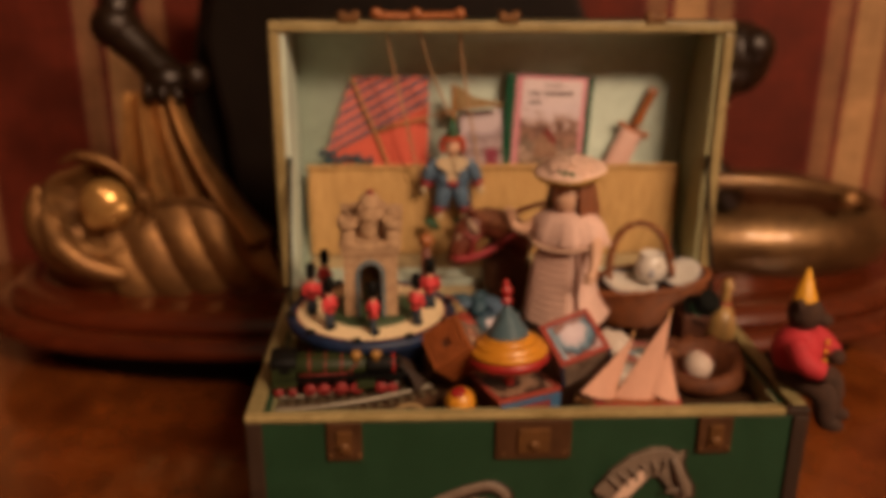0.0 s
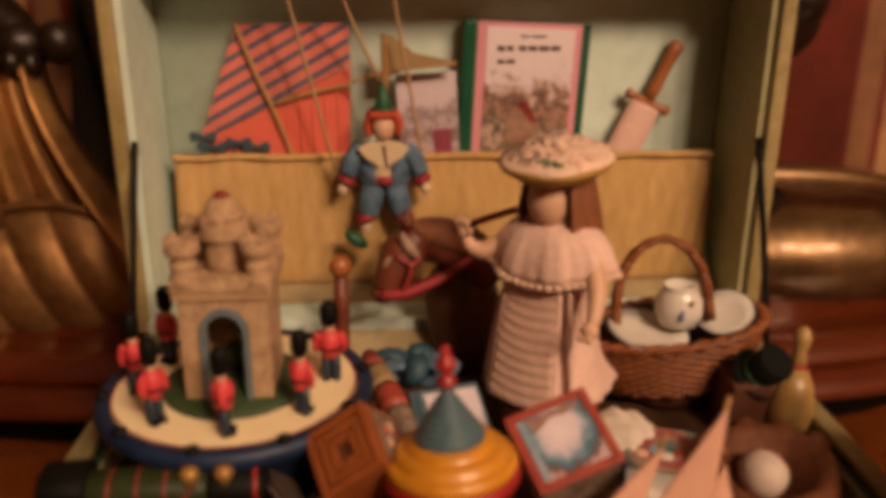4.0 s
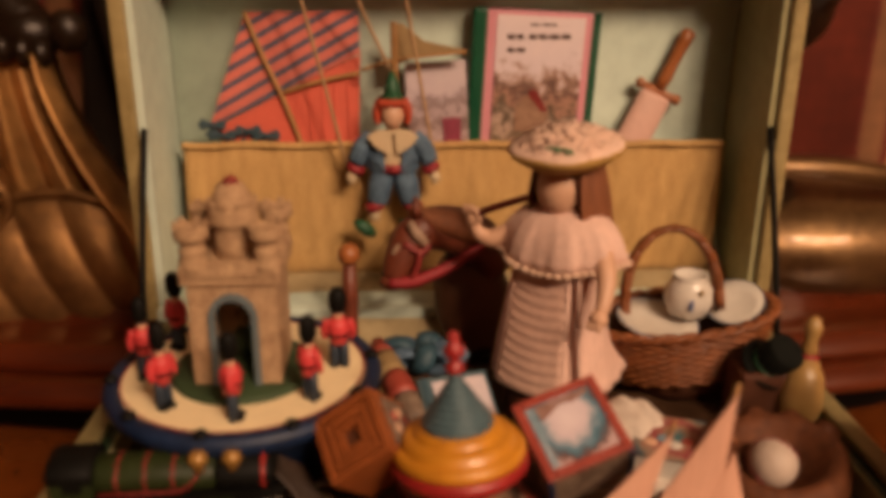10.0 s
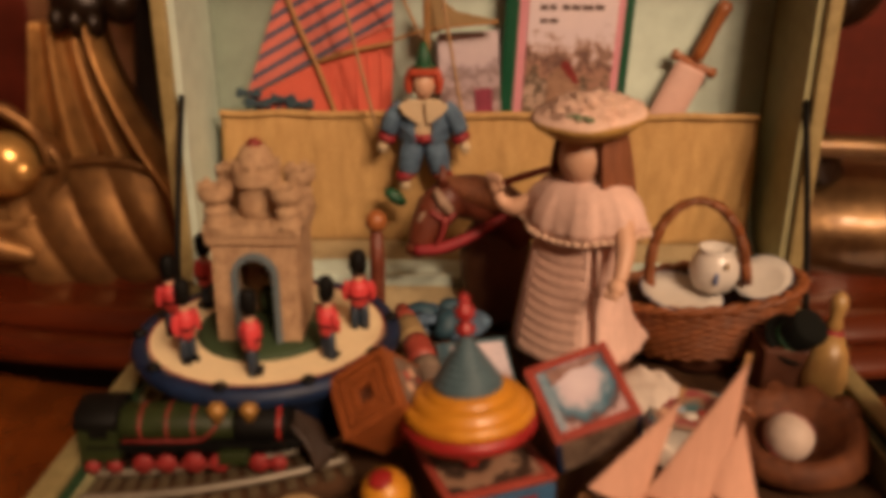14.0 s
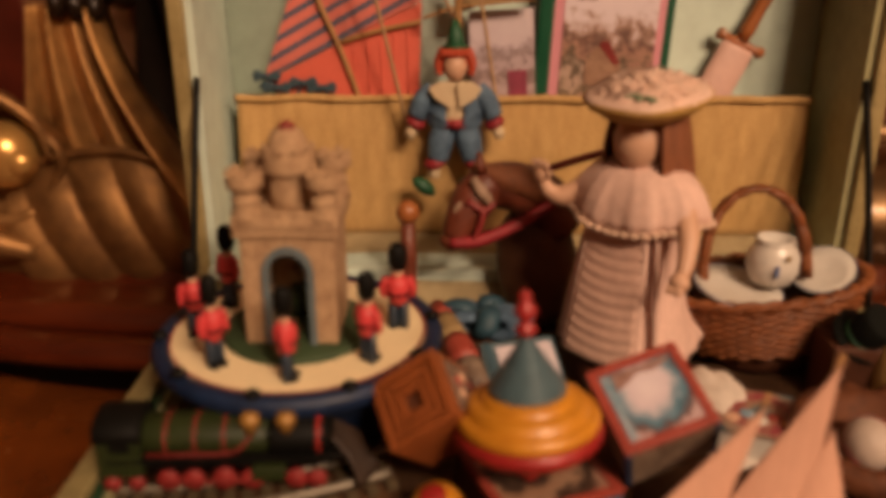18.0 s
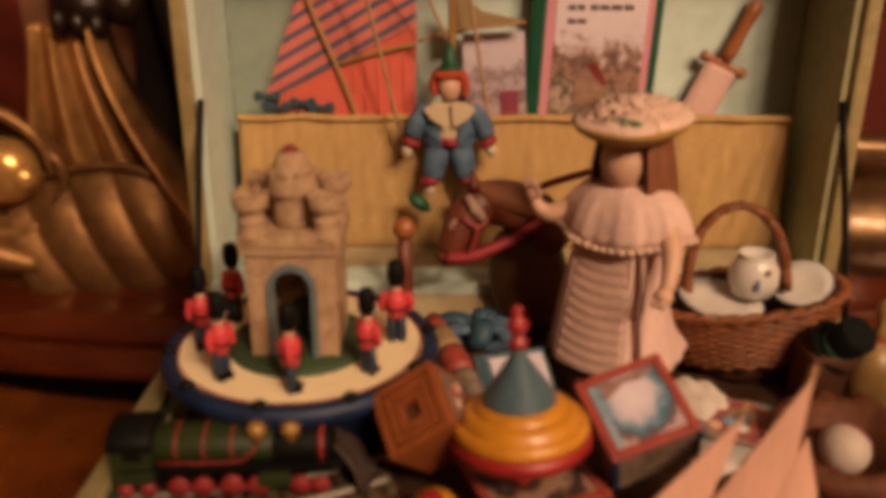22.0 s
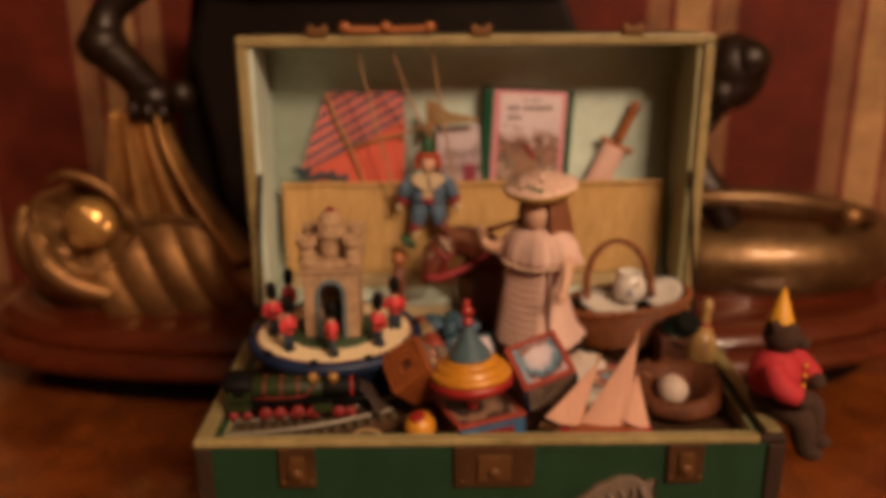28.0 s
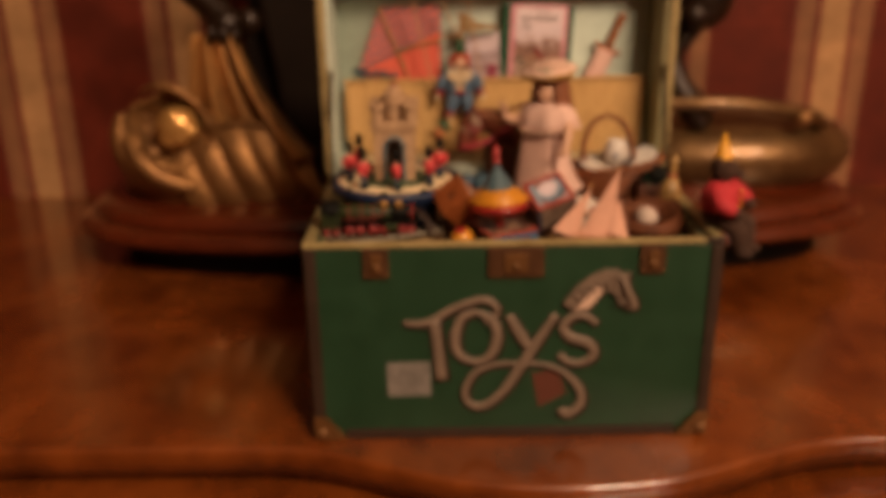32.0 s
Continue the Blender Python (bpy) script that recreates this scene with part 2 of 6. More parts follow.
def sheet(bm, P, nu, nv, thick=0.04, mi=0):
    """A curved skin: P(u, v) gives its points; thick goes to the back."""
    t = bmesh.new()
    g = [[t.verts.new(P(i / nu, j / nv)) for j in range(nv + 1)] for i in range(nu + 1)]
    for i in range(nu):
        for j in range(nv):
            t.faces.new((g[i][j], g[i + 1][j], g[i + 1][j + 1], g[i][j + 1]))
    e = bmesh.ops.extrude_face_region(t, geom=t.faces[:])
    bmesh.ops.translate(t, vec=(0, thick, 0), verts=[v for v in e["geom"] if isinstance(v, bmesh.types.BMVert)])
    return merge(bm, t, None, mi, True)


def part(name, bm, mats, parent=None, label="", kind=""):
    """Links a bmesh as one mesh object, scaled from tenths of a metre, under a thing or a part."""
    bmesh.ops.recalc_face_normals(bm, faces=bm.faces)
    me = bpy.data.meshes.new(name)
    bmesh.ops.scale(bm, vec=(U, U, U), verts=bm.verts)
    bm.to_mesh(me)
    bm.free()
    for m in mats if isinstance(mats, (list, tuple)) else [mats]:
        me.materials.append(m)
    ob = new(name, me)
    ob.parent = parent
    return tagged(ob, label, kind=kind)


def thing(name, at, label, category, group="", M=None, kind=""):
    ob = new(name)
    ob.empty_display_size = 0.01
    ob.matrix_basis = Matrix.Translation(Vector(at) * U) @ (M or Matrix.Identity(4))
    return tagged(ob, label, category, group, kind)


def solo(name, bm, mats, at, label, category, group="", M=None, kind=""):
    ob = part(name, bm, mats)
    ob.matrix_basis = Matrix.Translation(Vector(at) * U) @ (M or Matrix.Identity(4))
    return tagged(ob, label, category, group, kind)


def axes(xa, ya, za=None):
    """A turn whose x and y axes lie along the given vectors as nearly as they can."""
    x = Vector(xa).normalized()
    z = x.cross(Vector(ya)).normalized()
    y = z.cross(x)
    return Matrix((x, y, z)).transposed().to_4x4()


R = lambda a, ax: Matrix.Rotation(radians(a), 4, ax)
T = lambda *v: Matrix.Translation(v)
B = bmesh.new

# ---- materials ----
M_GREEN = mat("green_paint", (0.018, 0.062, 0.027), 0.42, var=0.3, scale=60, bump=0.12)
M_CREAM = mat("cream_trim", (0.48, 0.37, 0.16), 0.5, color2=(0.26, 0.19, 0.07), scale=70, bump=0.3)
M_RIMSIDE = mat("olive_cream_rim", (0.36, 0.29, 0.125), 0.6, color2=(0.20, 0.155, 0.06), scale=70, bump=0.3)
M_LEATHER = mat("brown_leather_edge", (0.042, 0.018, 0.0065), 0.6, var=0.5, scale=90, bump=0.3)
M_BRASSY = mat("aged_brass", (0.25, 0.105, 0.026), 0.55, metal=0.4, var=0.6, scale=120)
M_LATCH = mat("brown_metal", (0.125, 0.048, 0.013), 0.55, metal=0.3, var=0.55, scale=110, bump=0.3)
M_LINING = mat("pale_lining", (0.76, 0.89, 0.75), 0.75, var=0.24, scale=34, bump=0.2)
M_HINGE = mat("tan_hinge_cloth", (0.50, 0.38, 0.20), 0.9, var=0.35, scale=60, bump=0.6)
# The pale lining again, with its dim warm shade put into an olive colour.
M_LINING_SHADE = mat("lining_shade_olive", (0.50, 0.46, 0.23), 0.75, var=0.35, scale=40, bump=0.3)
M_BURLAP = mat("woven_burlap", (0.82, 0.51, 0.20), 0.9, color2=(0.56, 0.32, 0.105), scale=90, bump=1.0, fine=9, stretch=(3.5, 1, 1.0))
M_LETTER = mat("tan_letters", (0.25, 0.175, 0.122), 0.6, var=0.4, scale=120)
M_STICKER = mat("grey_sticker", (0.30, 0.26, 0.23), 0.7, color2=(0.12, 0.11, 0.09), scale=90)
M_PATCH = mat("rust_patch", (0.14, 0.035, 0.015), 0.7, var=0.3, scale=250)
M_BLACKM = mat("black_metal", (0.008, 0.007, 0.006), 0.55, var=0.4, scale=200, spec=0.15)
M_BED = mat("dark_bedding", (0.085, 0.038, 0.016), 0.85, var=0.6, scale=110, bump=0.6, spec=0.15)
M_STONE = mat("castle_stone", (0.64, 0.42, 0.235), 0.85, color2=(0.34, 0.195, 0.105), scale=300, bump=0.5, fine=4)
M_STONEBLUE = mat("blue_arch", (0.16, 0.21, 0.23), 0.6, scale=260)
M_RED = mat("red_paint", (0.52, 0.035, 0.028), 0.4, var=0.35, scale=260)
M_COAT = mat("soldier_coat", (0.80, 0.065, 0.07), 0.5, var=0.25, scale=300)
M_WHEEL = mat("wheel_red", (0.34, 0.022, 0.02), 0.55, var=0.5, scale=160)
M_REDDULL = mat("dull_red", (0.30, 0.03, 0.025), 0.5, var=0.35, scale=260)
M_NAVY = mat("navy_paint", (0.006, 0.026, 0.088), 0.55, var=0.5, scale=90)
M_SOLDIERBLUE = mat("soldier_trousers", (0.018, 0.035, 0.06), 0.5, scale=300)
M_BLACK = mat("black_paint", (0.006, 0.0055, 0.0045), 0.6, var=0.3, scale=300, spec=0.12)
M_SAND = mat("cream_board", (1.12, 0.90, 0.55), 0.6, var=0.12, scale=60)
M_GRASS = mat("green_board", (0.045, 0.085, 0.028), 0.75, var=0.45, scale=200, bump=0.5)
M_SKIN = mat("painted_skin", (0.78, 0.46, 0.30), 0.5, var=0.15, scale=260)
M_TRAINGREEN = mat("loco_green", (0.028, 0.040, 0.008), 0.55, var=0.5, scale=160, spec=0.3)
M_RAIL = mat("rail_metal", (0.33, 0.28, 0.21), 0.45, metal=0.4, var=0.3, scale=300)
M_SLEEPER = mat("sleeper_wood", (0.105, 0.068, 0.028), 0.8, var=0.4, scale=300)
M_WOODO = mat("orange_wood", (0.40, 0.105, 0.024), 0.45, var=0.5, scale=120, stretch=(1, 1, 6))
M_WOODD = mat("dark_carved_wood", (0.12, 0.035, 0.012), 0.6, var=0.4, scale=200)
M_YELLOW = mat("yellow_paint", (0.78, 0.33, 0.022), 0.42, color2=(0.55, 0.21, 0.015), scale=60, coat=0.1)
M_TEAL = mat("slate_blue_paint", (0.10, 0.17, 0.20), 0.45, color2=(0.055, 0.10, 0.12), scale=90)
M_CHERRY = mat("cherry_red", (0.45, 0.022, 0.02), 0.42, color2=(0.28, 0.014, 0.014), scale=90, coat=0.1)
M_FRAMERED = mat("block_red", (0.46, 0.075, 0.045), 0.5, color2=(0.28, 0.04, 0.03), scale=120)
M_BLOCKWHITE = mat("block_paper", (0.34, 0.24, 0.17), 0.7, color2=(0.07, 0.035, 0.02), scale=110)
M_PIC = mat("picture_sky", (0.80, 0.66, 0.68), 0.6, color2=(0.55, 0.50, 0.56), scale=110)
M_PICB = mat("picture_blue", (0.10, 0.27, 0.36), 0.6, color2=(0.42, 0.46, 0.52), scale=170)
M_BLOCKBLUE = mat("block_blue", (0.055, 0.16, 0.31), 0.55, color2=(0.03, 0.09, 0.18), scale=160)
M_PICDARK = mat("picture_dark", (0.22, 0.09, 0.06), 0.7, color2=(0.45, 0.28, 0.24), scale=380)
M_LINEN = mat("white_linen", (0.78, 0.66, 0.56), 0.85, var=0.15, scale=120, bump=0.4)
M_SAIL = mat("sail_cloth", (0.88, 0.48, 0.335), 0.8, var=0.16, scale=70, bump=0.5, stretch=(5, 1, 0.8))
M_CHINA = mat("white_china", (0.82, 0.75, 0.66), 0.35, var=0.14, scale=70, bump=0.04, coat=0.2)
M_CHINABLUE = mat("china_blue", (0.13, 0.17, 0.33), 0.3, scale=300)
M_EGG = mat("white_leather_ball", (0.66, 0.52, 0.43), 0.6, var=0.2, scale=90, bump=0.3)
M_GLOVE = mat("glove_leather", (0.20, 0.062, 0.019), 0.7, color2=(0.065, 0.019, 0.007), scale=50, bump=0.9, spec=0.3)
M_WICKER = mat("wicker_brown", (0.34, 0.10, 0.023), 0.5, var=0.65, scale=200, bump=0.6)
M_PIN = mat("pin_wood", (0.48, 0.30, 0.10), 0.4, color2=(0.34, 0.19, 0.06), scale=60)
M_HATBLACK = mat("black_felt", (0.007, 0.008, 0.006), 0.9, scale=300, spec=0.15)
M_BEAR = mat("bear_fur", (0.080, 0.032, 0.014), 0.9, var=0.6, scale=300, bump=1.0)
M_DRESS = mat("pink_dress", (0.92, 0.61, 0.50), 0.75, var=0.22, scale=70, bump=0.6)
M_DRESS2 = mat("rose_pleats", (0.84, 0.53, 0.42), 0.75, var=0.22, scale=90, bump=0.5)
M_HAIR = mat("auburn_hair", (0.36, 0.12, 0.045), 0.6, var=0.5, scale=200, stretch=(4, 4, 0.5), bump=0.6)
M_STRAW = mat("straw_yellow", (0.58, 0.33, 0.07), 0.7, var=0.3, scale=300, bump=0.5)
M_FLOWER = mat("pink_flowers", (0.95, 0.66, 0.52), 0.7, var=0.18, scale=200)
M_LEAF = mat("green_leaf", (0.13, 0.22, 0.10), 0.6, scale=300)
M_ORANGEHAIR = mat("orange_hair", (0.58, 0.07, 0.02), 0.6, var=0.3, scale=300)
M_BLUECLOTH = mat("blue_cloth", (0.15, 0.245, 0.35), 0.75, color2=(0.026, 0.055, 0.105), scale=170, bump=0.7)
M_CLOTHRED = mat("cuff_red", (0.38, 0.02, 0.028), 0.6, var=0.4, scale=200)
M_CLOTHGREEN = mat("dark_green", (0.010, 0.095, 0.035), 0.5, scale=300)
M_COLLAR = mat("cream_collar", (0.76, 0.58, 0.36), 0.7, var=0.15, scale=200)
M_HORSE = mat("horse_brown", (0.22, 0.048, 0.020), 0.5, var=0.5, scale=120, bump=0.4)
M_HORSEDARK = mat("horse_dark", (0.14, 0.05, 0.02), 0.6, var=0.4, scale=120)
M_HORSEWHITE = mat("horse_blaze", (0.42, 0.27, 0.18), 0.6, var=0.4, scale=200)
M_CORAL = mat("coral_kite", (0.82, 0.14, 0.082), 0.75, var=0.16, scale=60, bump=0.3)
M_KITE = striped("kite_stripes", [(0.78, 0.19, 0.14), (0.09, 0.10, 0.155)], 0.0045, 61.0, 0.75, [0.0, 0.6])
M_STICK = mat("light_stick", (0.50, 0.25, 0.08), 0.6, var=0.3, scale=200)
M_TAIL = mat("blue_ribbon", (0.035, 0.075, 0.10), 0.7, scale=200)
M_BOW = mat("teal_bow", (0.03, 0.09, 0.13), 0.6, var=0.4, scale=150)
M_DOME = mat("polished_brass", (0.46, 0.235, 0.055), 0.35, metal=0.2, var=0.3, scale=150)
M_TWINE = mat("twine", (0.56, 0.34, 0.17), 0.9, scale=400)
M_BOOKGREEN = mat("book_green", (0.006, 0.10, 0.045), 0.4, var=0.2, scale=200)
M_BOOKPINK = mat("book_pink", (0.86, 0.36, 0.42), 0.5, var=0.1, scale=120)
M_COVERHOUSE = mat("cover_house", (0.50, 0.30, 0.19), 0.6, color2=(0.22, 0.10, 0.06), scale=300)
M_INK = mat("print_ink", (0.15, 0.09, 0.075), 0.6, scale=300)
M_TRIM = mat("cream_ruffle", (0.84, 0.57, 0.42), 0.7, var=0.2, scale=200, bump=0.4)
M_MAGENTA = mat("card_magenta", (0.36, 0.04, 0.085), 0.6, var=0.5, scale=120)
M_TAN = mat("tan_cloth", (0.40, 0.26, 0.11), 0.8, var=0.25, scale=120)
M_HANDLE = mat("sword_handle", (0.44, 0.14, 0.036), 0.4, var=0.3, scale=140)
M_BLADE = mat("sword_blade", (0.82, 0.51, 0.42), 0.55, var=0.14, scale=90)
M_JACKET = mat("red_felt_jacket", (0.62, 0.028, 0.04), 0.75, var=0.3, scale=260, bump=0.4)
M_HATYELLOW = mat("party_hat", (0.80, 0.38, 0.02), 0.5, var=0.1, scale=160)
M_BRONZE = mat("bronze", (0.47, 0.24, 0.08), 0.46, metal=0.7, color2=(0.18, 0.082, 0.028), scale=30, bump=0.7)
M_BRONZEFOLD = mat("golden_bronze", (0.80, 0.42, 0.135), 0.42, metal=0.7, color2=(0.34, 0.165, 0.055), scale=30, bump=0.5)
M_BRONZEDULL = mat("dull_bronze", (0.27, 0.15, 0.055), 0.40, metal=0.75, color2=(0.11, 0.056, 0.021), scale=34, bump=0.55, coat=0.22)
M_BRONZEPOL = mat("polished_bronze", (0.90, 0.50, 0.15), 0.24, metal=0.6, var=0.35, scale=30, bump=0.06)
M_BRONZEDARK = mat("dark_bronze", (0.030, 0.0145, 0.0065), 0.38, metal=0.3, var=0.5, scale=40, bump=0.6, spec=0.4)
M_CASE = mat("blackened_bronze", (0.014, 0.0075, 0.004), 0.5, metal=0.2, var=0.5, scale=20, bump=0.25, spec=0.2)
M_PLINTH = mat("mahogany_base", (0.135, 0.024, 0.0065), 0.2, color2=(0.06, 0.009, 0.0025), scale=9, bump=0.04, coat=0.5, stretch=(0.6, 3, 3))
M_TABLE = mat("polished_table", (0.30, 0.074, 0.0115), 0.24, color2=(0.085, 0.017, 0.0027), scale=17, bump=0.03, coat=0.85, stretch=(1.0, 0.8, 1), fine=3.0)
M_TABLE.node_tree.nodes["Principled BSDF"].inputs["Coat IOR"].default_value = 1.54
M_FLOOR = mat("floor_wood", (0.12, 0.06, 0.03), 0.4, scale=6)
M_CEIL = mat("ceiling_paint", (0.32, 0.29, 0.24), 0.9, scale=4)
REDS, TANS, CREAM, LINE = (0.140, 0.0192, 0.0072), (0.31, 0.14, 0.064), (0.52, 0.285, 0.125), (0.17, 0.022, 0.016)
M_WALL = striped("striped_wallpaper", [REDS, LINE, TANS, LINE, CREAM, LINE, TANS], 0.153, 0.0, 0.65,
                 [0.0, 0.515, 0.535, 0.645, 0.68, 0.86, 0.89], offset=0.54, scale=26)

M_WALL.node_tree.nodes["Principled BSDF"].inputs["Specular IOR Level"].default_value = 0.2
M_WINTER = painted("winter_picture", [(0.0, (0.86, 0.74, 0.78)), (0.45, (0.74, 0.62, 0.68)), (0.60, (0.30, 0.38, 0.46)), (0.74, (0.06, 0.19, 0.27)), (0.92, (0.16, 0.06, 0.045)), (1.0, (0.60, 0.42, 0.42))], (0.0003, 0.0022, 0.0), (105, 95, 0), 0.75, 320)
M_COTTAGE = painted("cottage_picture", [(0.0, (0.95, 0.79, 0.80)), (0.34, (0.86, 0.72, 0.76)), (0.42, (0.48, 0.29, 0.22)), (0.50, (0.13, 0.06, 0.045)), (0.57, (0.52, 0.28, 0.20)), (0.65, (0.08, 0.06, 0.03)), (0.74, (0.66, 0.46, 0.36)), (0.83, (0.14, 0.10, 0.05)), (0.92, (0.50, 0.30, 0.22)), (1.0, (0.12, 0.06, 0.04))], (0.0, 0.0, 0.0500), (0, 0, 20.5), 0.85, 170)
M_CARDPIC = painted("card_picture", [(0.0, (0.70, 0.58, 0.60)), (0.35, (0.62, 0.50, 0.54)), (0.48, (0.26, 0.18, 0.18)), (0.58, (0.55, 0.42, 0.44)), (0.70, (0.20, 0.12, 0.11)), (0.85, (0.58, 0.44, 0.44)), (1.0, (0.30, 0.18, 0.17))], (0.0, 0.0, 0.035), (0, 0, 34), 0.8, 260)
M_STORY = painted("story_picture", [(0.0, (0.05, 0.15, 0.17)), (0.25, (0.36, 0.20, 0.12)), (0.4, (0.30, 0.03, 0.05)), (0.6, (0.38, 0.24, 0.16)), (0.8, (0.06, 0.13, 0.16)), (1.0, (0.28, 0.04, 0.05))], (0.0, 0.0, 0.0), (70, 70, 0), 0.9, 160)
M_BLOCKTOP = painted("block_landscape", [(0.0, (0.05, 0.028, 0.018)), (0.30, (0.045, 0.024, 0.016)), (0.38, (0.34, 0.19, 0.115)), (0.55, (0.40, 0.235, 0.15)), (0.66, (0.05, 0.028, 0.018)), (0.80, (0.07, 0.035, 0.022)), (0.88, (0.42, 0.23, 0.16)), (1.0, (0.36, 0.19, 0.13))], (-0.005, 0.002, 0.0), (48, 48, 0), 0.9, 150)


def damask(m):
    """Soft figure in the wallpaper and beads along its lighter stripes."""
    nt = m.node_tree
    b = nt.nodes["Principled BSDF"]
    src = b.inputs["Base Color"].links[0].from_socket
    tc = nt.nodes.new("ShaderNodeTexCoord")
    vo = nt.nodes.new("ShaderNodeTexVoronoi")
    vo.inputs["Scale"].default_value = 95.0
    vo.inputs["Randomness"].default_value = 0.35
    wn = nt.nodes.new("ShaderNodeTexNoise")
    wn.inputs["Scale"].default_value, wn.inputs["Detail"].default_value = 24.0, 5.0
    ad = nt.nodes.new("ShaderNodeMath")
    ad.operation = "MULTIPLY_ADD"
    ad.inputs[1].default_value = 0.55
    mr = nt.nodes.new("ShaderNodeMapRange")
    mr.inputs["From Min"].default_value, mr.inputs["From Max"].default_value = 0.45, 0.95
    mr.inputs["To Min"].default_value, mr.inputs["To Max"].default_value = 1.32, 0.86
    mu = nt.nodes.new("ShaderNodeMixRGB")
    mu.blend_type, mu.inputs[0].default_value = "MULTIPLY", 1.0
    nt.links.new(tc.outputs["Object"], vo.inputs["Vector"])
    nt.links.new(tc.outputs["Object"], wn.inputs["Vector"])
    nt.links.new(vo.outputs["Distance"], ad.inputs[0])
    nt.links.new(wn.outputs["Fac"], ad.inputs[2])
    nt.links.new(ad.outputs[0], mr.inputs["Value"])
    nt.links.new(src, mu.inputs[1])
    nt.links.new(mr.outputs[0], mu.inputs[2])
    nt.links.new(mu.outputs[0], b.inputs["Base Color"])


damask(M_WALL)

# ---- the room: walls, ceiling, floor; all but wall_north unseen, added for bounce light ----
def wall(name, x0, x1, y0, y1, z0, z1, m, label):
    bm = box(B(), ((x0 + x1) / 2, (y0 + y1) / 2, (z0 + z1) / 2), (x1 - x0, y1 - y0, z1 - z0))
    return tagged(part(name, bm, m), label, "wall", kind="structure")


wall("wall_north", -22, 22, 4.5, 5.5, -7.5, 18, M_WALL, "dark red wallpaper with tan and cream stripes")
wall("wall_south", -22, 22, -31, -30, -7.5, 18, M_WALL, "plain striped wall behind the viewer")
wall("wall_west", -23, -22, -31, 5.5, -7.5, 18, M_WALL, "plain side wall")
wall("wall_east", 22, 23, -31, 5.5, -7.5, 18, M_WALL, "plain side wall")
tagged(part("ceiling", box(B(), (0, -12.75, 18.5), (46, 36.5, 1)), M_CEIL), "plain cream ceiling, unseen, added for bounce light", "ceiling", kind="structure")
tagged(part("floor", box(B(), (0, -12.75, -8), (46, 36.5, 1)), M_FLOOR), "dark wooden floor", "floor", kind="structure")

# ---- the console table with a serpentine front edge ----
def front_edge(x):
    """Where the table's front line lies: a shallow bulge before the trunk."""
    return -0.03 - 0.36 * math.exp(-(((x - 0.25) / 1.15) ** 4)) * 0.5 * (1 + math.cos(min(1, abs(x - 0.25) / 2.2) * math.pi)) - 0.05 * math.exp(-((x / 4.0) ** 2))


def table_layer(out, z0, z1, rnd_top=0.0, back=4.5):
    xs = [-9 + 18 * i / 180 for i in range(181)]
    bm = B()
    prof = [(0.0, z0), (0.0, z1 - rnd_top)] + ([(-rnd_top * (1 - math.cos(a)), z1 - rnd_top + rnd_top * math.sin(a)) for a in (0.4, 0.8, 1.2, 1.57)] if rnd_top else [(0.0, z1)])
    cols = []
    for x in xs:
        y = front_edge(x) - out
        cols.append([bm.verts.new((x, y - d, z)) for d, z in prof] + [bm.verts.new((x, back, z1)), bm.verts.new((x, back, z0))])
    k = len(cols[0])
    for a, b in zip(cols, cols[1:]):
        for j in range(k):
            f = bm.faces.new((a[j], b[j], b[(j + 1) % k], a[(j + 1) % k]))
            f.smooth = j < k - 3
    bm.faces.new(cols[0])
    bm.faces.new(cols[-1][::-1])
    return bm


table = thing("console_table", (0, 0, -7.5), "polished reddish-brown wooden console table with a serpentine edge", "table")
UP = T(0, 0, 7.5)


def table_part(name, bm, label=""):
    bmesh.ops.transform(bm, matrix=UP, verts=bm.verts)
    return part(name, bm, M_TABLE, table, label)


table_part("tabletop", table_layer(0.0, -0.16, 0.0, 0.035))
table_part("edge_moulding", table_layer(0.27, -0.46, -0.195, 0.09), "rounded lower lip of the tabletop")
table_part("groove", table_layer(-0.10, -0.194, -0.161), "dark groove under the tabletop")
table_part("apron", table_layer(-0.25, -1.9, -0.462))
for lx in (-7.5, 7.5):
    for ly in (0.7, 3.8):
        table_part("leg", lathe(B(), [(0.25, -7.5), (0.32, -6), (0.42, -3), (0.45, -1.902)], 16, T(lx, ly, 0)))

# ---- the trunk ----
trunk = thing("toy_chest", (0, 0, 0), "open green toy chest with cream trim and pale lining", "toy chest")
D, RIM = 1.22, 1.055
part("front_wall", box(B(), (0, 0.035, 0.5235), (1.92, 0.07, 1.007), 0.012), M_GREEN, trunk)
part("back_wall", box(B(), (0, D - 0.035, 0.5235), (1.92, 0.07, 1.007), 0.012), M_GREEN, trunk)
for sx in (-1, 1):
    part("side_wall", box(B(), (sx * 0.945, D / 2, 0.5235), (0.07, D - 0.145, 1.007), 0.012), M_GREEN, trunk)
    part("inner_lining", box(B(), (sx * 0.9065, D / 2, 0.80), (0.006, D - 0.15, 0.45)), M_LINING_SHADE, trunk, "pale lining of the trunk, its shade painted olive")
part("inner_lining", box(B(), (0, D - 0.074, 0.80), (1.80, 0.006, 0.42)), M_LINING, trunk, "pale painted inside of the chest")
part("inner_lining", box(B(), (0, 0.0745, 0.80), (1.80, 0.006, 0.45)), M_LINING_SHADE, trunk, "pale lining of the chest, its shade painted olive")
part("bottom", box(B(), (0, D / 2, 0.03), (1.81, D - 0.145, 0.05)), M_LEATHER, trunk)
rim = B()
box(rim, (-0.0435, 0.0035, RIM - 0.0135), (1.887, 0.033, 0.027), 0.008)
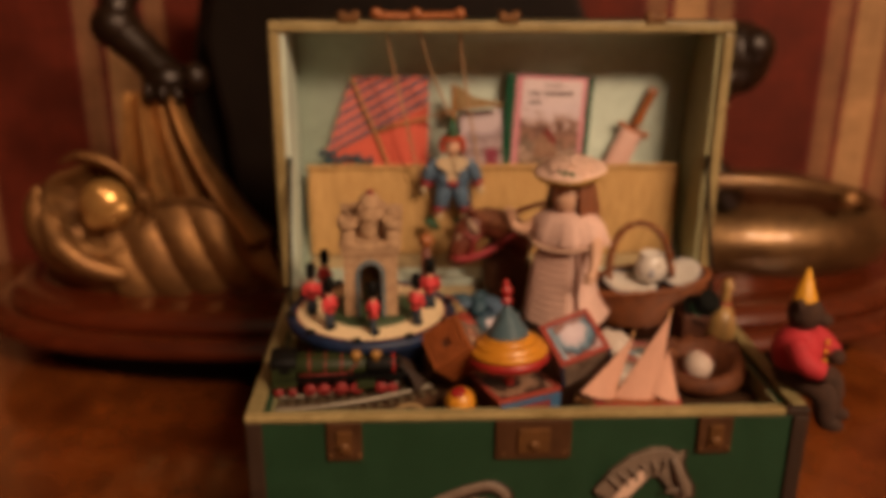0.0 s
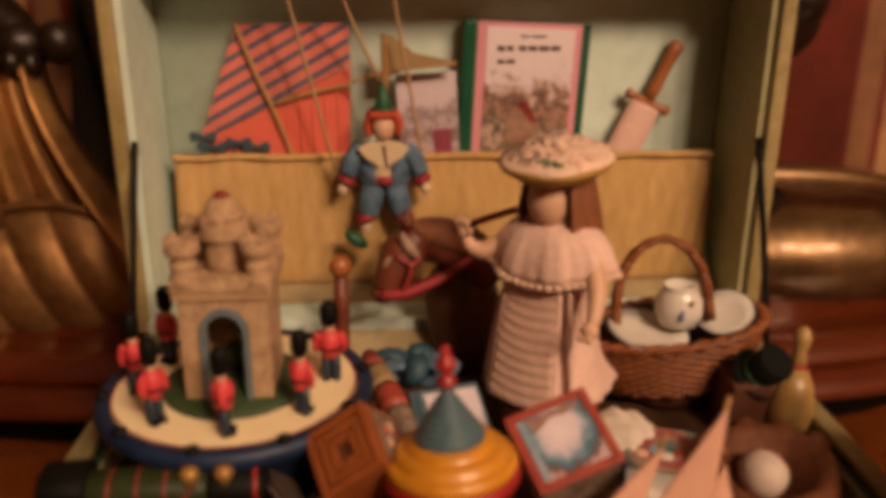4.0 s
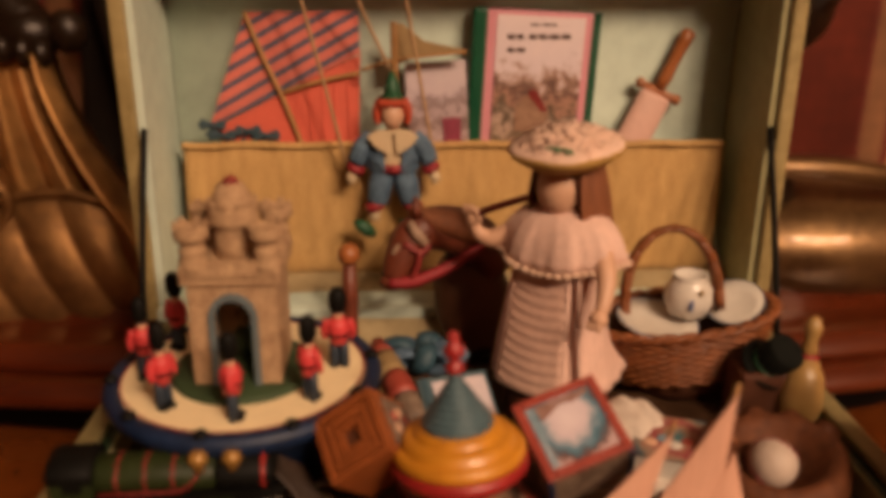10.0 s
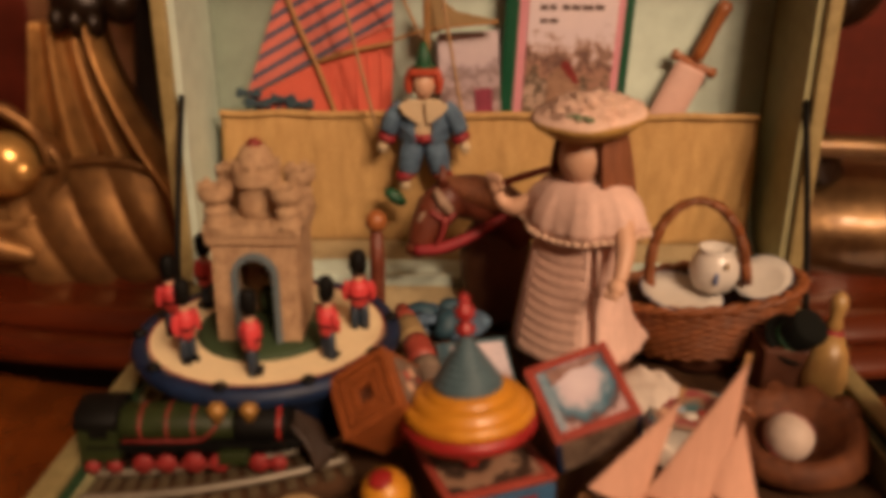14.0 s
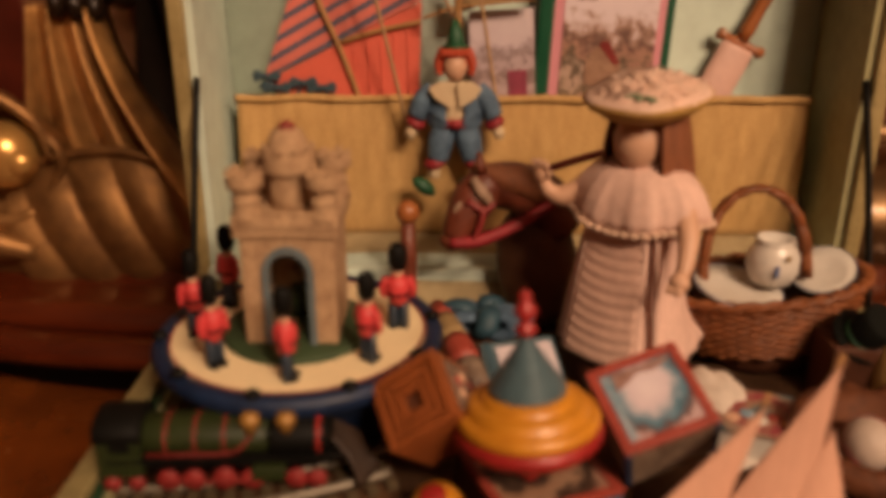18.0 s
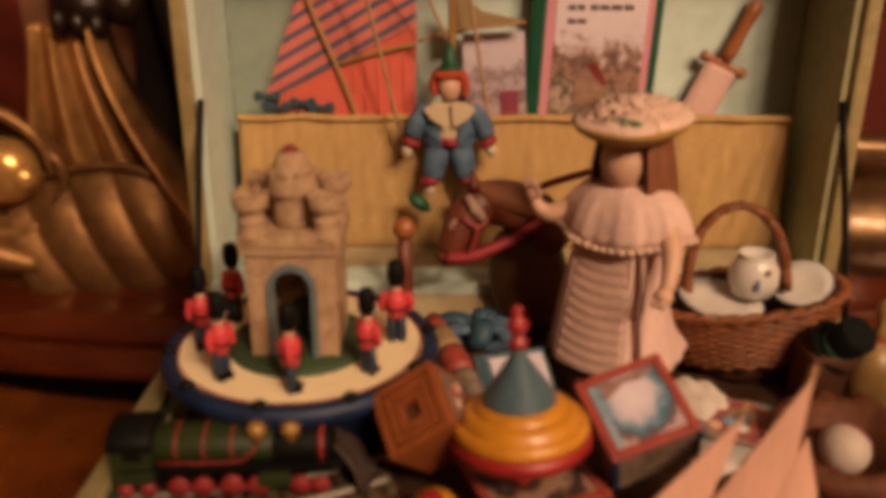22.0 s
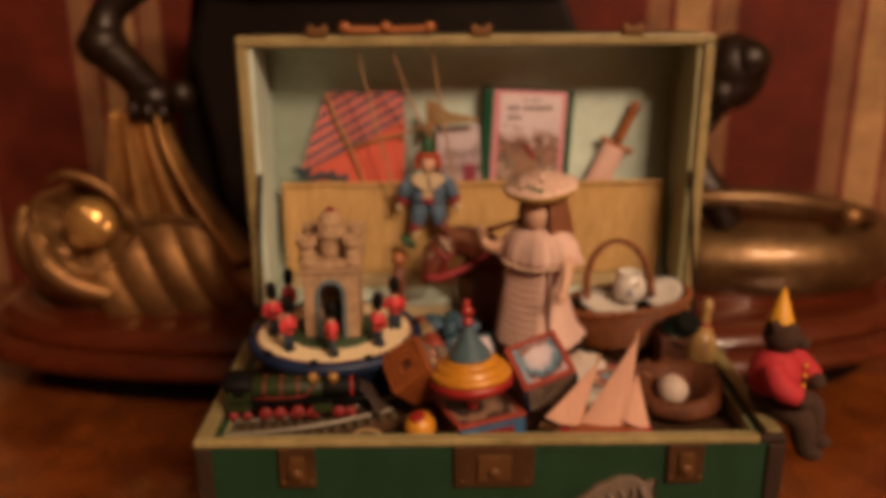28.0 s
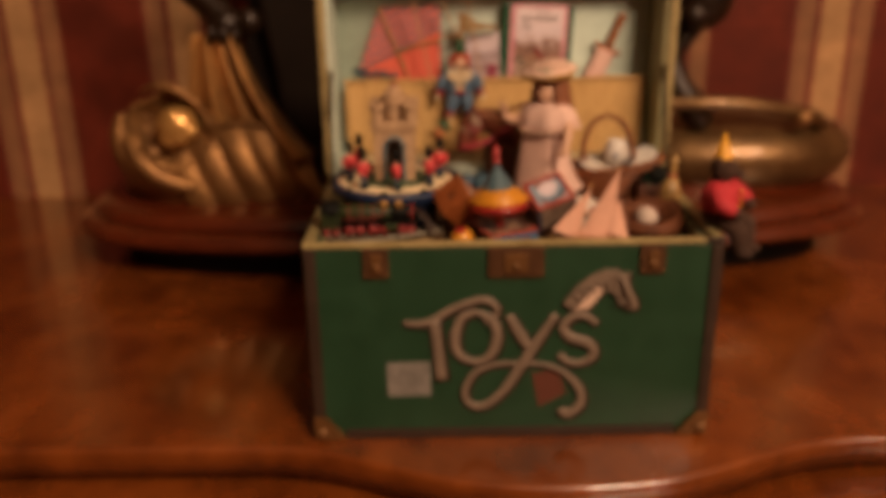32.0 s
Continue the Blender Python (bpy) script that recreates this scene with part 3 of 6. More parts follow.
# Brown replaces cream here: the bear's shadow on the rim, as colour.
part("rim_end_shade", box(B(), (0.945, 0.0035, RIM - 0.0140), (0.086, 0.030, 0.025), 0.007), M_LEATHER, trunk, "brown end of the rim, bear shadow painted in")
part("back_rim", box(B(), (0, D - 0.012, RIM - 0.014), (1.86, 0.05, 0.027), 0.008), M_LINING, trunk, "pale painted back rim")
for sx in (-1, 1):
    part("side_rim", box(B(), (sx * 0.960, D / 2 - 0.008, RIM - 0.0138), (0.055, D - 0.058, 0.026), 0.008), M_RIMSIDE, trunk, "olive-cream side rim")
part("rim", rim, M_CREAM, trunk, "cream painted rim")
for sx in (-1, 1):
    part("edge_strip", box(B(), (sx * 0.958, -0.004, 0.5135), (0.056, 0.018, 1.02), 0.006), M_LEATHER, trunk, "brown leather edging")
    part("side_strip", box(B(), (sx * 0.9845, 0.06, 0.5135), (0.012, 0.12, 1.02), 0.005), M_LEATHER, trunk)
    cap = prism(B(), [(-0.075 * sx, 0), (0.09 * sx, 0), (0.09 * sx, 0.13), (0.03 * sx, 0.13)], 0.02, T(sx * 0.898, -0.024, 0.006), bevel=0.004)
    ball(cap, (sx * 0.951, -0.02, 0.045), (0.036, 0.024, 0.036))
    part("corner_cap", cap, M_BRASSY, trunk, "worn brass corner cap")
part("bottom_strip", box(B(), (0, -0.004, 0.03), (1.66, 0.016, 0.055), 0.006), M_LEATHER, trunk)
for lx, lw, lh in ((-0.648, 0.122, 0.150), (0.012, 0.268, 0.155), (0.655, 0.122, 0.145)):
    l = part("latch", box(B(), (lx, -0.006, 1.026 - lh / 2), (lw, 0.02, lh), 0.006), M_LATCH, trunk, "brown metal latch")
    k = B()
    box(k, (lx, -0.02, 1.026 - lh * 0.5), (lw * 0.42, 0.014, lh * 0.62), 0.004)
    ball(k, (lx, -0.026, 1.026 - lh * 0.62), (0.022, 0.012, 0.022))
    part("hasp", k, M_BRASSY, l)
    for ox in (-0.4, 0.4):
        part("rivet", ball(B(), (lx + ox * lw, -0.017, 1.026 - lh * 0.85), (0.008, 0.005, 0.008), u=8, v=6), M_BRASSY, l)

# raised lettering on the front, with a horse's head and a curling tail
def stroke(bm, pts, r):
    return tube(bm, [(x, -0.012, z) for x, z in pts], [0.80 * q for q in r], 10, squash=(1, 0.42, 1), n=6)


letters = [
    [([(-0.528, 0.645), (-0.448, 0.639), (-0.376, 0.662), (-0.304, 0.709), (-0.215, 0.746), (-0.136, 0.76), (-0.082, 0.719), (-0.095, 0.66), (-0.14, 0.64)], [0.016, 0.024, 0.026, 0.025, 0.024, 0.024, 0.022, 0.018, 0.014]),
     ([(-0.382, 0.662), (-0.366, 0.503), (-0.349, 0.335)], [0.034, 0.033, 0.037])],
    [([(-0.18, 0.70), (-0.10, 0.65), (-0.078, 0.558), (-0.112, 0.462), (-0.189, 0.432), (-0.265, 0.475), (-0.282, 0.571), (-0.248, 0.665), (-0.18, 0.70)], [0.02, 0.028, 0.034, 0.03, 0.022, 0.03, 0.034, 0.028, 0.02])],
    [([(-0.022, 0.678), (0.027, 0.586), (0.077, 0.505)], [0.024, 0.036, 0.034]),
     ([(0.204, 0.681), (0.127, 0.554), (0.039, 0.404), (-0.042, 0.272), (-0.133, 0.189), (-0.208, 0.195), (-0.235, 0.265), (-0.189, 0.367), (-0.089, 0.413), (0.039, 0.419), (0.158, 0.408), (0.26, 0.359), (0.337, 0.265), (0.337, 0.181), (0.277, 0.133), (0.239, 0.161)],
      [0.022, 0.03, 0.034, 0.03, 0.026, 0.024, 0.022, 0.02, 0.016, 0.014, 0.014, 0.02, 0.026, 0.03, 0.034, 0.03])],
    [([(0.403, 0.624), (0.347, 0.669), (0.276, 0.66), (0.242, 0.608), (0.28, 0.555), (0.362, 0.526), (0.397, 0.473), (0.358, 0.425), (0.285, 0.418), (0.223, 0.462)], [0.02, 0.024, 0.026, 0.028, 0.034, 0.034, 0.028, 0.026, 0.024, 0.022])],
]
for strokes in letters:
    bm = B()
    for pts, r in strokes:
        stroke(bm, pts, r)
    letter = part("letter", bm, M_LETTER, trunk, "raised tan painted letter")
    # A dark offset copy of the strokes stands in for the letter's shadow.
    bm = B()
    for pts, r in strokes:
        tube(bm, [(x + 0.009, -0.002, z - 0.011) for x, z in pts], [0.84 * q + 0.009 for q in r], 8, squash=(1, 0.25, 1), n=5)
    part("shadow_backing", bm, M_LEATHER, letter, "dark brown painted shadow behind the letter")
hh = prism(B(), [(0.235, 0.735), (0.30, 0.690), (0.365, 0.705), (0.41, 0.765), (0.445, 0.805), (0.47, 0.79), (0.490, 0.765), (0.525, 0.715), (0.562, 0.695), (0.595, 0.712), (0.590, 0.755), (0.562, 0.80), (0.545, 0.845), (0.553, 0.895), (0.525, 0.880), (0.49, 0.905), (0.43, 0.905), (0.36, 0.875), (0.29, 0.815)], 0.03, T(0, -0.026, 0), bevel=0.008)
for k in range(6):
    a = k / 5
    tube(hh, [(0.275 + 0.20 * a, -0.028, 0.80 + 0.10 * a - 0.03 * a * a), (0.31 + 0.17 * a, -0.036, 0.775 + 0.085 * a), (0.335 + 0.135 * a, -0.028, 0.725 + 0.085 * a)], [0.005, 0.007, 0.004], 6)
tube(hh, [(0.505, -0.03, 0.875), (0.540, -0.036, 0.80), (0.562, -0.03, 0.73)], [0.012, 0.022, 0.018], 8)
tube(hh, [(0.49, -0.034, 0.735), (0.53, -0.040, 0.75), (0.572, -0.034, 0.745)], 0.006, 6)
ball(hh, (0.522, -0.036, 0.835), (0.010, 0.008, 0.008), u=8, v=6)
OUT = [(0.235, 0.735), (0.30, 0.690), (0.365, 0.705), (0.41, 0.765), (0.445, 0.805), (0.47, 0.79), (0.490, 0.765), (0.525, 0.715), (0.562, 0.695), (0.595, 0.712), (0.590, 0.755), (0.562, 0.80), (0.545, 0.845), (0.553, 0.895), (0.525, 0.880), (0.49, 0.905), (0.43, 0.905), (0.36, 0.875), (0.29, 0.815)]
orn = part("horse_head_ornament", hh, M_LETTER, trunk, "raised tan rocking-horse head")
part("neck_patch", prism(B(), [(0.295, 0.705), (0.36, 0.72), (0.425, 0.805), (0.40, 0.83), (0.345, 0.775)], 0.012, T(0, -0.037, 0), bevel=0.004), M_TRIM, orn, "paler painted patch")
# Likewise a dark offset outline, the head's shadow built as a plate.
part("shadow_backing", prism(B(), [(0.42 + (x - 0.42) * 1.06 + 0.008, 0.79 + (z - 0.79) * 1.08 - 0.010) for x, z in OUT], 0.008, T(0, -0.006, 0)), M_LEATHER, orn, "dark brown painted shadow behind the head")
part("sticker", prism(B(), [(-0.615, 0.425), (-0.40, 0.430), (-0.40, 0.245), (-0.612, 0.240)], 0.004, T(0, -0.003, 0)), M_STICKER, trunk, "faded grey paper sticker")
part("patch", prism(B(), [(0.099, 0.356), (0.226, 0.38), (0.273, 0.245), (0.136, 0.167)], 0.004, T(0, -0.003, 0)), M_PATCH, trunk, "rust-red painted patch")

# the lid stands upright behind its hinge, a shallow barrel with its hollow to the front
LZ0, LZ1, LY = 1.06, 2.275, 1.20
lid = new("lid")
lid.parent = trunk


def barrel(inset, y_front):
    """The lid's outline in y-z: from the front edge below, round the back, to the front edge above."""
    z0, z1 = LZ0 + inset, LZ1 - inset
    out = [(y_front, z0)]
    n = 18
    for i in range(n + 1):
        a = i / n
        z = z0 + (z1 - z0) * a
        bulge = (1 - (2 * a - 1) ** 4)
        y = LY + 0.20 + (0.19 - inset) * bulge ** 0.8
        out.append((y, z))
    return out + [(y_front, z1)]


def lid_shell(x0, x1, inset, y_front, thick):
    bm = B()
    a, b = barrel(inset, y_front), barrel(inset + thick, y_front)
    va = [[bm.verts.new((x, y, z)) for y, z in o] for o in (a, b) for x in (x0, x1)]
    for p, q in ((va[0], va[1]), (va[2], va[3])):
        for i in range(len(p) - 1):
            bm.faces.new((p[i], p[i + 1], q[i + 1], q[i])).smooth = True
    for p, q in ((va[0], va[2]), (va[1], va[3])):
        for i in range(len(p) - 1):
            bm.faces.new((p[i], p[i + 1], q[i + 1], q[i]))
    for i in (0, -1):
        bm.faces.new((va[0][i], va[1][i], va[3][i], va[2][i]))
    return bm


def lid_side(x0, x1, inset):
    bm = B()
    o = barrel(inset, LY)
    p, q = [bm.verts.new((x0, y, z)) for y, z in o], [bm.verts.new((x1, y, z)) for y, z in o]
    bm.faces.new(p)
    bm.faces.new(q[::-1])
    for i in range(len(p)):
        bm.faces.new((p[i], p[(i + 1) % len(p)], q[(i + 1) % len(p)], q[i]))
    return bm


part("lid_shell", lid_shell(-0.99, 0.99, 0.0, LY, 0.03), M_GREEN, lid)
part("lid_lining", lid_shell(-0.945, 0.945, 0.032, LY + 0.004, 0.006), M_LINING, lid, "pale mint-white painted lining")
for sx in (-1, 1):
    # The right side gets the olive copy: shade painted into the lining.
    part("lid_side", lid_side(sx * 0.99, sx * 0.948, 0.034), M_LINING_SHADE if sx > 0 else M_LINING, lid)
lr = B()
box(lr, (0, LY - 0.008, LZ1 - 0.018), (2.03, 0.035, 0.045), 0.01)
part("lower_lid_rim", box(B(), (0, LY - 0.008, LZ0 + 0.018), (1.95, 0.035, 0.045), 0.01), M_LINING, lid)
for sx in (-1, 1):
    box(lr, (sx * 0.9925, LY - 0.008, (LZ0 + LZ1) / 2 - 0.02), (0.045, 0.034, LZ1 - LZ0 - 0.045), 0.01)
part("lid_rim", lr, M_CREAM, lid, "cream painted rim of the lid")
for hx in (-0.67, 0.02, 0.66):
    k = B()
    box(k, (hx, LY - 0.012, LZ1 + 0.018), (0.09, 0.05, 0.035), 0.008)
    ball(k, (hx - 0.03, LY - 0.012, LZ1 + 0.03), 0.02)
    ball(k, (hx + 0.03, LY - 0.012, LZ1 + 0.03), 0.02)
    part("catch", k, M_BRASSY, lid, "small brass catch")
for sx in (-1, 1):
    part("stay", tube(B(), [(sx * 0.955, 1.20, 1.68), (sx * 0.95, 1.06, 1.40), (sx * 0.945, 0.92, 1.07)], 0.017, 6, squash=(0.5, 1, 1)), M_BLACKM, trunk, "black metal lid stay")

# burlap pocket stretched over the lower lid
bp = B()
nx, nz = 90, 14
grid = [[None] * (nz + 1) for _ in range(nx + 1)]
for i in range(nx + 1):
    for j in range(nz + 1):
        x = -0.905 + 1.805 * i / nx
        z = 1.085 + 0.50 * j / nz
        w = noise.noise((x * 9, z * 1.3, 2.0)) * 0.010 + noise.noise((x * 28, z * 1.0, 5.0)) * 0.005
        y = 1.425 - 0.02 * math.sin(math.pi * j / nz) + w + (0.05 if j == 0 else 0)
        grid[i][j] = bp.verts.new((x, y, z + 0.006 * noise.noise((x * 5, 0, 9)) * (j == nz)))
for i in range(nx):
    for j in range(nz):
        bp.faces.new((grid[i][j], grid[i + 1][j], grid[i + 1][j + 1], grid[i][j + 1])).smooth = True
ext = bmesh.ops.extrude_face_region(bp, geom=bp.faces[:])
bmesh.ops.translate(bp, vec=(0, 0.02, 0), verts=[v for v in ext["geom"] if isinstance(v, bmesh.types.BMVert)])
part("pocket", bp, M_BURLAP, lid, "golden burlap pocket")
part("pocket_hem", tube(B(), [(-0.905 + 1.805 * i / 24, 1.417 + 0.006 * noise.noise((i * 0.7, 1, 1)), 1.581 + 0.006 * noise.noise((i * 0.5, 4, 1))) for i in range(25)], 0.012, 8), M_BURLAP, lid)

# a tan cloth falls from the pocket over the hinge onto the bedding
hc = sheet(B(), lambda u, v: (-0.90 + 1.80 * u, 1.40 - 0.32 * v + 0.008 * noise.noise((u * 14, v * 3, 1)), 1.135 - 0.06 * min(1, v * 3) * (1 if v < 0.6 else 1) - 0.115 * max(0, (v - 0.55) / 0.45) ** 1.5 + 0.012 * math.sin(math.pi * v) + 0.006 * noise.noise((u * 9, v * 4, 7))), 60, 16, 0.012)
part("hinge_cloth", hc, M_HINGE, lid, "tan cloth over the hinge")

# the bedding on which the toys rest
bed = B()
n1, n2 = 48, 30
gg = [[bed.verts.new((-0.92 + 1.84 * i / n1, 0.075 + 1.07 * j / n2, 0.955 + 0.02 * noise.noise((i * 0.35, j * 0.35, 3)))) for j in range(n2 + 1)] for i in range(n1 + 1)]
for i in range(n1):
    for j in range(n2):
        bed.faces.new((gg[i][j], gg[i + 1][j], gg[i + 1][j + 1], gg[i][j + 1])).smooth = True
e = bmesh.ops.extrude_face_region(bed, geom=bed.faces[:])
bmesh.ops.translate(bed, vec=(0, 0, -0.88), verts=[v for v in e["geom"] if isinstance(v, bmesh.types.BMVert)])
part("bedding", bed, M_BED, trunk, "dark brown bedding under the toys")

# ---- bronze group on a mahogany base behind the trunk ----
def plinth_ring(bm, prof, mi=0):
    """A moulded base: a rounded oblong, with (outset, height) from below upwards."""
    def ring(o, z):
        out = []
        a, b = 3.03 + o, 1.38 + o
        for i in range(96):
            t = 2 * math.pi * i / 96
            c, s = math.cos(t), math.sin(t)
            out.append(bm.verts.new((-0.08 + a * math.copysign(abs(c) ** 0.58, c), 3.42 + (b if s < 0 else 0.95) * math.copysign(abs(s) ** 0.5, s), z)))
        return out
    rings = [ring(o, z) for o, z in prof]
    for p, q in zip(rings, rings[1:]):
        for i in range(96):
            bm.faces.new((p[i], p[(i + 1) % 96], q[(i + 1) % 96], q[i])).smooth = True
    bm.faces.new(rings[0][::-1])
    bm.faces.new(rings[-1])
    return bm


plinth = thing("statue_base", (0, 0, 0), "dark mahogany oval base with stepped mouldings", "base")
# The recessed foot is black to stand in for shade under the overhang.
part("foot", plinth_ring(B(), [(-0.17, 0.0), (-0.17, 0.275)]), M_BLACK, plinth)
part("lower_moulding", plinth_ring(B(), [(-0.02, 0.275), (0.03, 0.276), (0.10, 0.284), (0.13, 0.312), (0.11, 0.352), (0.05, 0.392), (0.0, 0.40)]), M_PLINTH, plinth)
part("upper_moulding", plinth_ring(B(), [(-0.01, 0.402), (0.005, 0.41), (0.0, 0.435), (-0.03, 0.475), (-0.09, 0.505), (-0.16, 0.515), (-0.30, 0.52), (-0.34, 0.58), (-0.40, 0.60)]), M_PLINTH, plinth)

sculpture = thing("bronze_sculpture", (0, 0, 0.0), "brown bronze sculpture of drapery and scrolled shells", "sculpture")
# draped folds falling from a hand, over a gadrooned shell, with a scrolled cup round a polished ball


def drape(u, v):
    left, right = -2.16 - 0.10 * v, -1.80 + 0.52 * v ** 1.5
    fold = math.sin(2 * math.pi * (3.3 * u ** 0.9 + 0.25 * v)) + 0.25 * math.sin(2 * math.pi * 6.3 * u)
    x = left + (right - left) * u
    return (x, 2.64 - 0.065 * fold * (0.35 + 0.65 * v) - 0.16 * v * u - 0.13 * math.exp(-((u - 0.90) / 0.085) ** 2) + 0.22 * (u - 0.5) ** 2, 1.74 - 0.74 * v - 0.14 * v * u)


def gadroon(u, v):
    e = -2.28 + 0.98 * u + 1.78
    x = -2.28 + 0.98 * u + 0.16 * v ** 1.4 - 0.10 * (1 - u) * v
    lip = 1.12 - (1.35 if e > 0 else 0.45) * e * e
    lobe = abs(math.sin(math.pi * (4.6 * u - 0.75 * v + 0.75))) ** 0.9
    bulge = math.sin(math.pi * (0.10 + 0.55 * v))
    return (x, 2.56 - 0.15 * bulge - 0.028 * lobe * min(1, 3 * v), lip + (0.50 - lip) * v)


part("drapery", sheet(B(), drape, 110, 30, 0.12), M_BRONZEFOLD, sculpture, "falling bronze folds")
shell = part("shell", sheet(B(), gadroon, 120, 30, 0.14), M_BRONZE, sculpture, "gadrooned bronze shell")
part("lip", tube(B(), [gadroon(k / 12, 0.0) for k in range(13)], 0.022, 8, M=T(0, -0.03, 0.005)), M_BRONZE, shell)
br = B()
ball(br, (-2.25, 2.44, 1.115), (0.155, 0.13, 0.155), u=32, v=20)
# Three bosses added to the ball, shaped only to give it separate glints.
for bx, bz in ((-2.265, 1.19), (-2.155, 1.095), (-2.30, 1.04)):
    ball(br, (bx, 2.375, bz), (0.070, 0.05, 0.060), u=24, v=16)
part("knop", br, M_BRONZEPOL, sculpture, "polished golden bronze knop with added bosses for its glints")
CUP = T(-2.31, 2.58, 1.07) @ R(90, "X") @ Matrix.Diagonal((0.86, 0.86, 1, 1))
cup = part("cup", lathe(B(), [(0.05, -0.12), (0.26, -0.08), (0.34, 0.02), (0.365, 0.12), (0.345, 0.15), (0.315, 0.12), (0.26, 0.05), (0.08, 0.0)], 40, CUP, wob=0.09), M_BRONZE, sculpture, "scrolled bronze cup")
for line, radii in (([(-2.66, 2.52, 1.14), (-2.62, 2.46, 1.0), (-2.53, 2.40, 0.86), (-2.38, 2.38, 0.74), (-2.15, 2.40, 0.66)], [0.02, 0.065, 0.085, 0.08, 0.04]),
                    ([(-2.50, 2.46, 1.36), (-2.36, 2.40, 1.42), (-2.20, 2.40, 1.38), (-2.07, 2.42, 1.26), (-2.03, 2.42, 1.10)], [0.01, 0.025, 0.03, 0.025, 0.01]),
                    ([(-2.33 + 0.37 * math.cos(t), 2.50, 1.05 + 0.37 * math.sin(t)) for t in (2.7, 3.1, 3.6, 4.1, 4.6, 5.1, 5.6)], [0.03, 0.07, 0.10, 0.11, 0.11, 0.09, 0.04]),
                    ([(-2.30 + 0.28 * math.cos(t), 2.44, 1.08 + 0.28 * math.sin(t)) for t in (3.3, 3.8, 4.3, 4.8, 5.3)], [0.02, 0.05, 0.06, 0.05, 0.02])):
    part("scroll", tube(B(), line, radii, 12), M_BRONZE, cup)
part("rock", lathe(B(), [(0.66, 0.52), (0.66, 0.60), (0.60, 0.72), (0.40, 0.86), (0.1, 0.92)], 36, T(-2.15, 2.92, 0), sx=1.05, sy=0.66, wob=0.03), M_BRONZE, sculpture)
# the dark limb that holds the folds
bracket = part("bracket", tube(B(), [(-1.90, 2.72, 1.84), (-2.02, 2.77, 1.97), (-2.17, 2.82, 2.13), (-2.14, 2.86, 2.33), (-1.89, 2.9, 2.55)], [0.12, 0.115, 0.135, 0.10, 0.12], 14), M_BRONZEDARK, sculpture, "dark bronze curved bracket above the folds")
for at_, r_ in (((-1.89, 2.70, 1.82), (0.15, 0.13, 0.12)), ((-1.71, 2.68, 1.83), (0.09, 0.08, 0.10)), ((-2.19, 2.80, 2.13), (0.15, 0.14, 0.14)), ((-1.97, 2.60, 1.76), (0.042, 0.055, 0.065)), ((-1.885, 2.60, 1.75), (0.042, 0.055, 0.065)), ((-1.80, 2.60, 1.74), (0.042, 0.055, 0.065))):
    part("lobe", ball(B(), at_, r_), M_BRONZEDARK, bracket)
# a reclining shell form, its rim, and a rounded finial on the other side
dome = part("dome", lathe(B(), [(0.86, 0.52), (1.0, 0.60), (1.08, 0.72), (1.05, 0.84), (0.90, 0.97), (0.6, 1.06), (0.1, 1.10)], 40, T(1.95, 3.10, 0), sx=0.98, sy=0.64, wob=0.01), M_BRONZEDULL, sculpture, "low rounded bronze shell")
part("roll", tube(B(), [(1.0, 2.62, 1.20), (1.46, 2.53, 1.215), (1.85, 2.50, 1.21), (2.26, 2.54, 1.145), (2.53, 2.64, 1.06), (2.68, 2.84, 0.93)], [0.05, 0.055, 0.055, 0.055, 0.055, 0.04], 14), M_BRONZEDULL, dome)
part("stud", ball(B(), (2.36, 2.47, 1.10), (0.07, 0.05, 0.06)), M_BRONZE, dome)
br = B()
ball(br, (1.60, 2.66, 2.04), (0.19, 0.18, 0.21), u=24, v=16)
ball(br, (1.66, 2.58, 2.10), (0.12, 0.12, 0.12), u=20, v=12)
ball(br, (1.52, 2.58, 1.93), (0.10, 0.12, 0.10), u=20, v=12)
tube(br, [(1.54, 2.70, 1.88), (1.44, 2.72, 1.66), (1.48, 2.68, 1.46), (1.58, 2.62, 1.30), (1.66, 2.62, 1.18)], [0.10, 0.075, 0.085, 0.11, 0.08], 12)
bmesh.ops.transform(br, matrix=T(1.60, 2.66, 1.96) @ Matrix.Diagonal((1.12, 1.0, 1.08, 1)) @ T(-1.60, -2.66, -2.04), verts=br.verts)
part("finial", br, M_BRONZEDARK, sculpture, "dark bronze lobed finial on a curved stem")

case = thing("clock_case", (0, 3.0, 0.60), "dark bronze case with a beaded upper edge", "clock")
part("back_panel", prism(B(), [(-1.98, 0.0), (-1.4, 0.0), (-1.4, 1.84), (-1.74, 1.84), (-1.86, 1.2)], 0.3, T(0, 0.22, 0), bevel=0.03), M_CASE, case)
part("body", prism(B(), [(-1.55, 0.0), (1.10, 0.0), (1.05, 1.03), (0.75, 1.53), (0.62, 1.85), (-1.62, 1.85), (-1.72, 1.43), (-1.62, 0.83)], 0.8, None, bevel=0.05), M_CASE, case)
for k in range(24):
    part("bead", ball(B(), (-1.05 + 0.072 * k, -0.07, 1.89 + 0.02 * math.sin(k)), (0.055, 0.05, 0.05), u=10, v=8), M_BRONZE, case)
part("cornice", prism(B(), [(-1.75, 1.98), (-1.2, 1.90), (0.68, 1.90), (0.78, 2.05), (-1.7, 2.21)], 0.5, T(0, -0.25, 0), bevel=0.04), M_BRONZE, case, "brown bronze cornice")

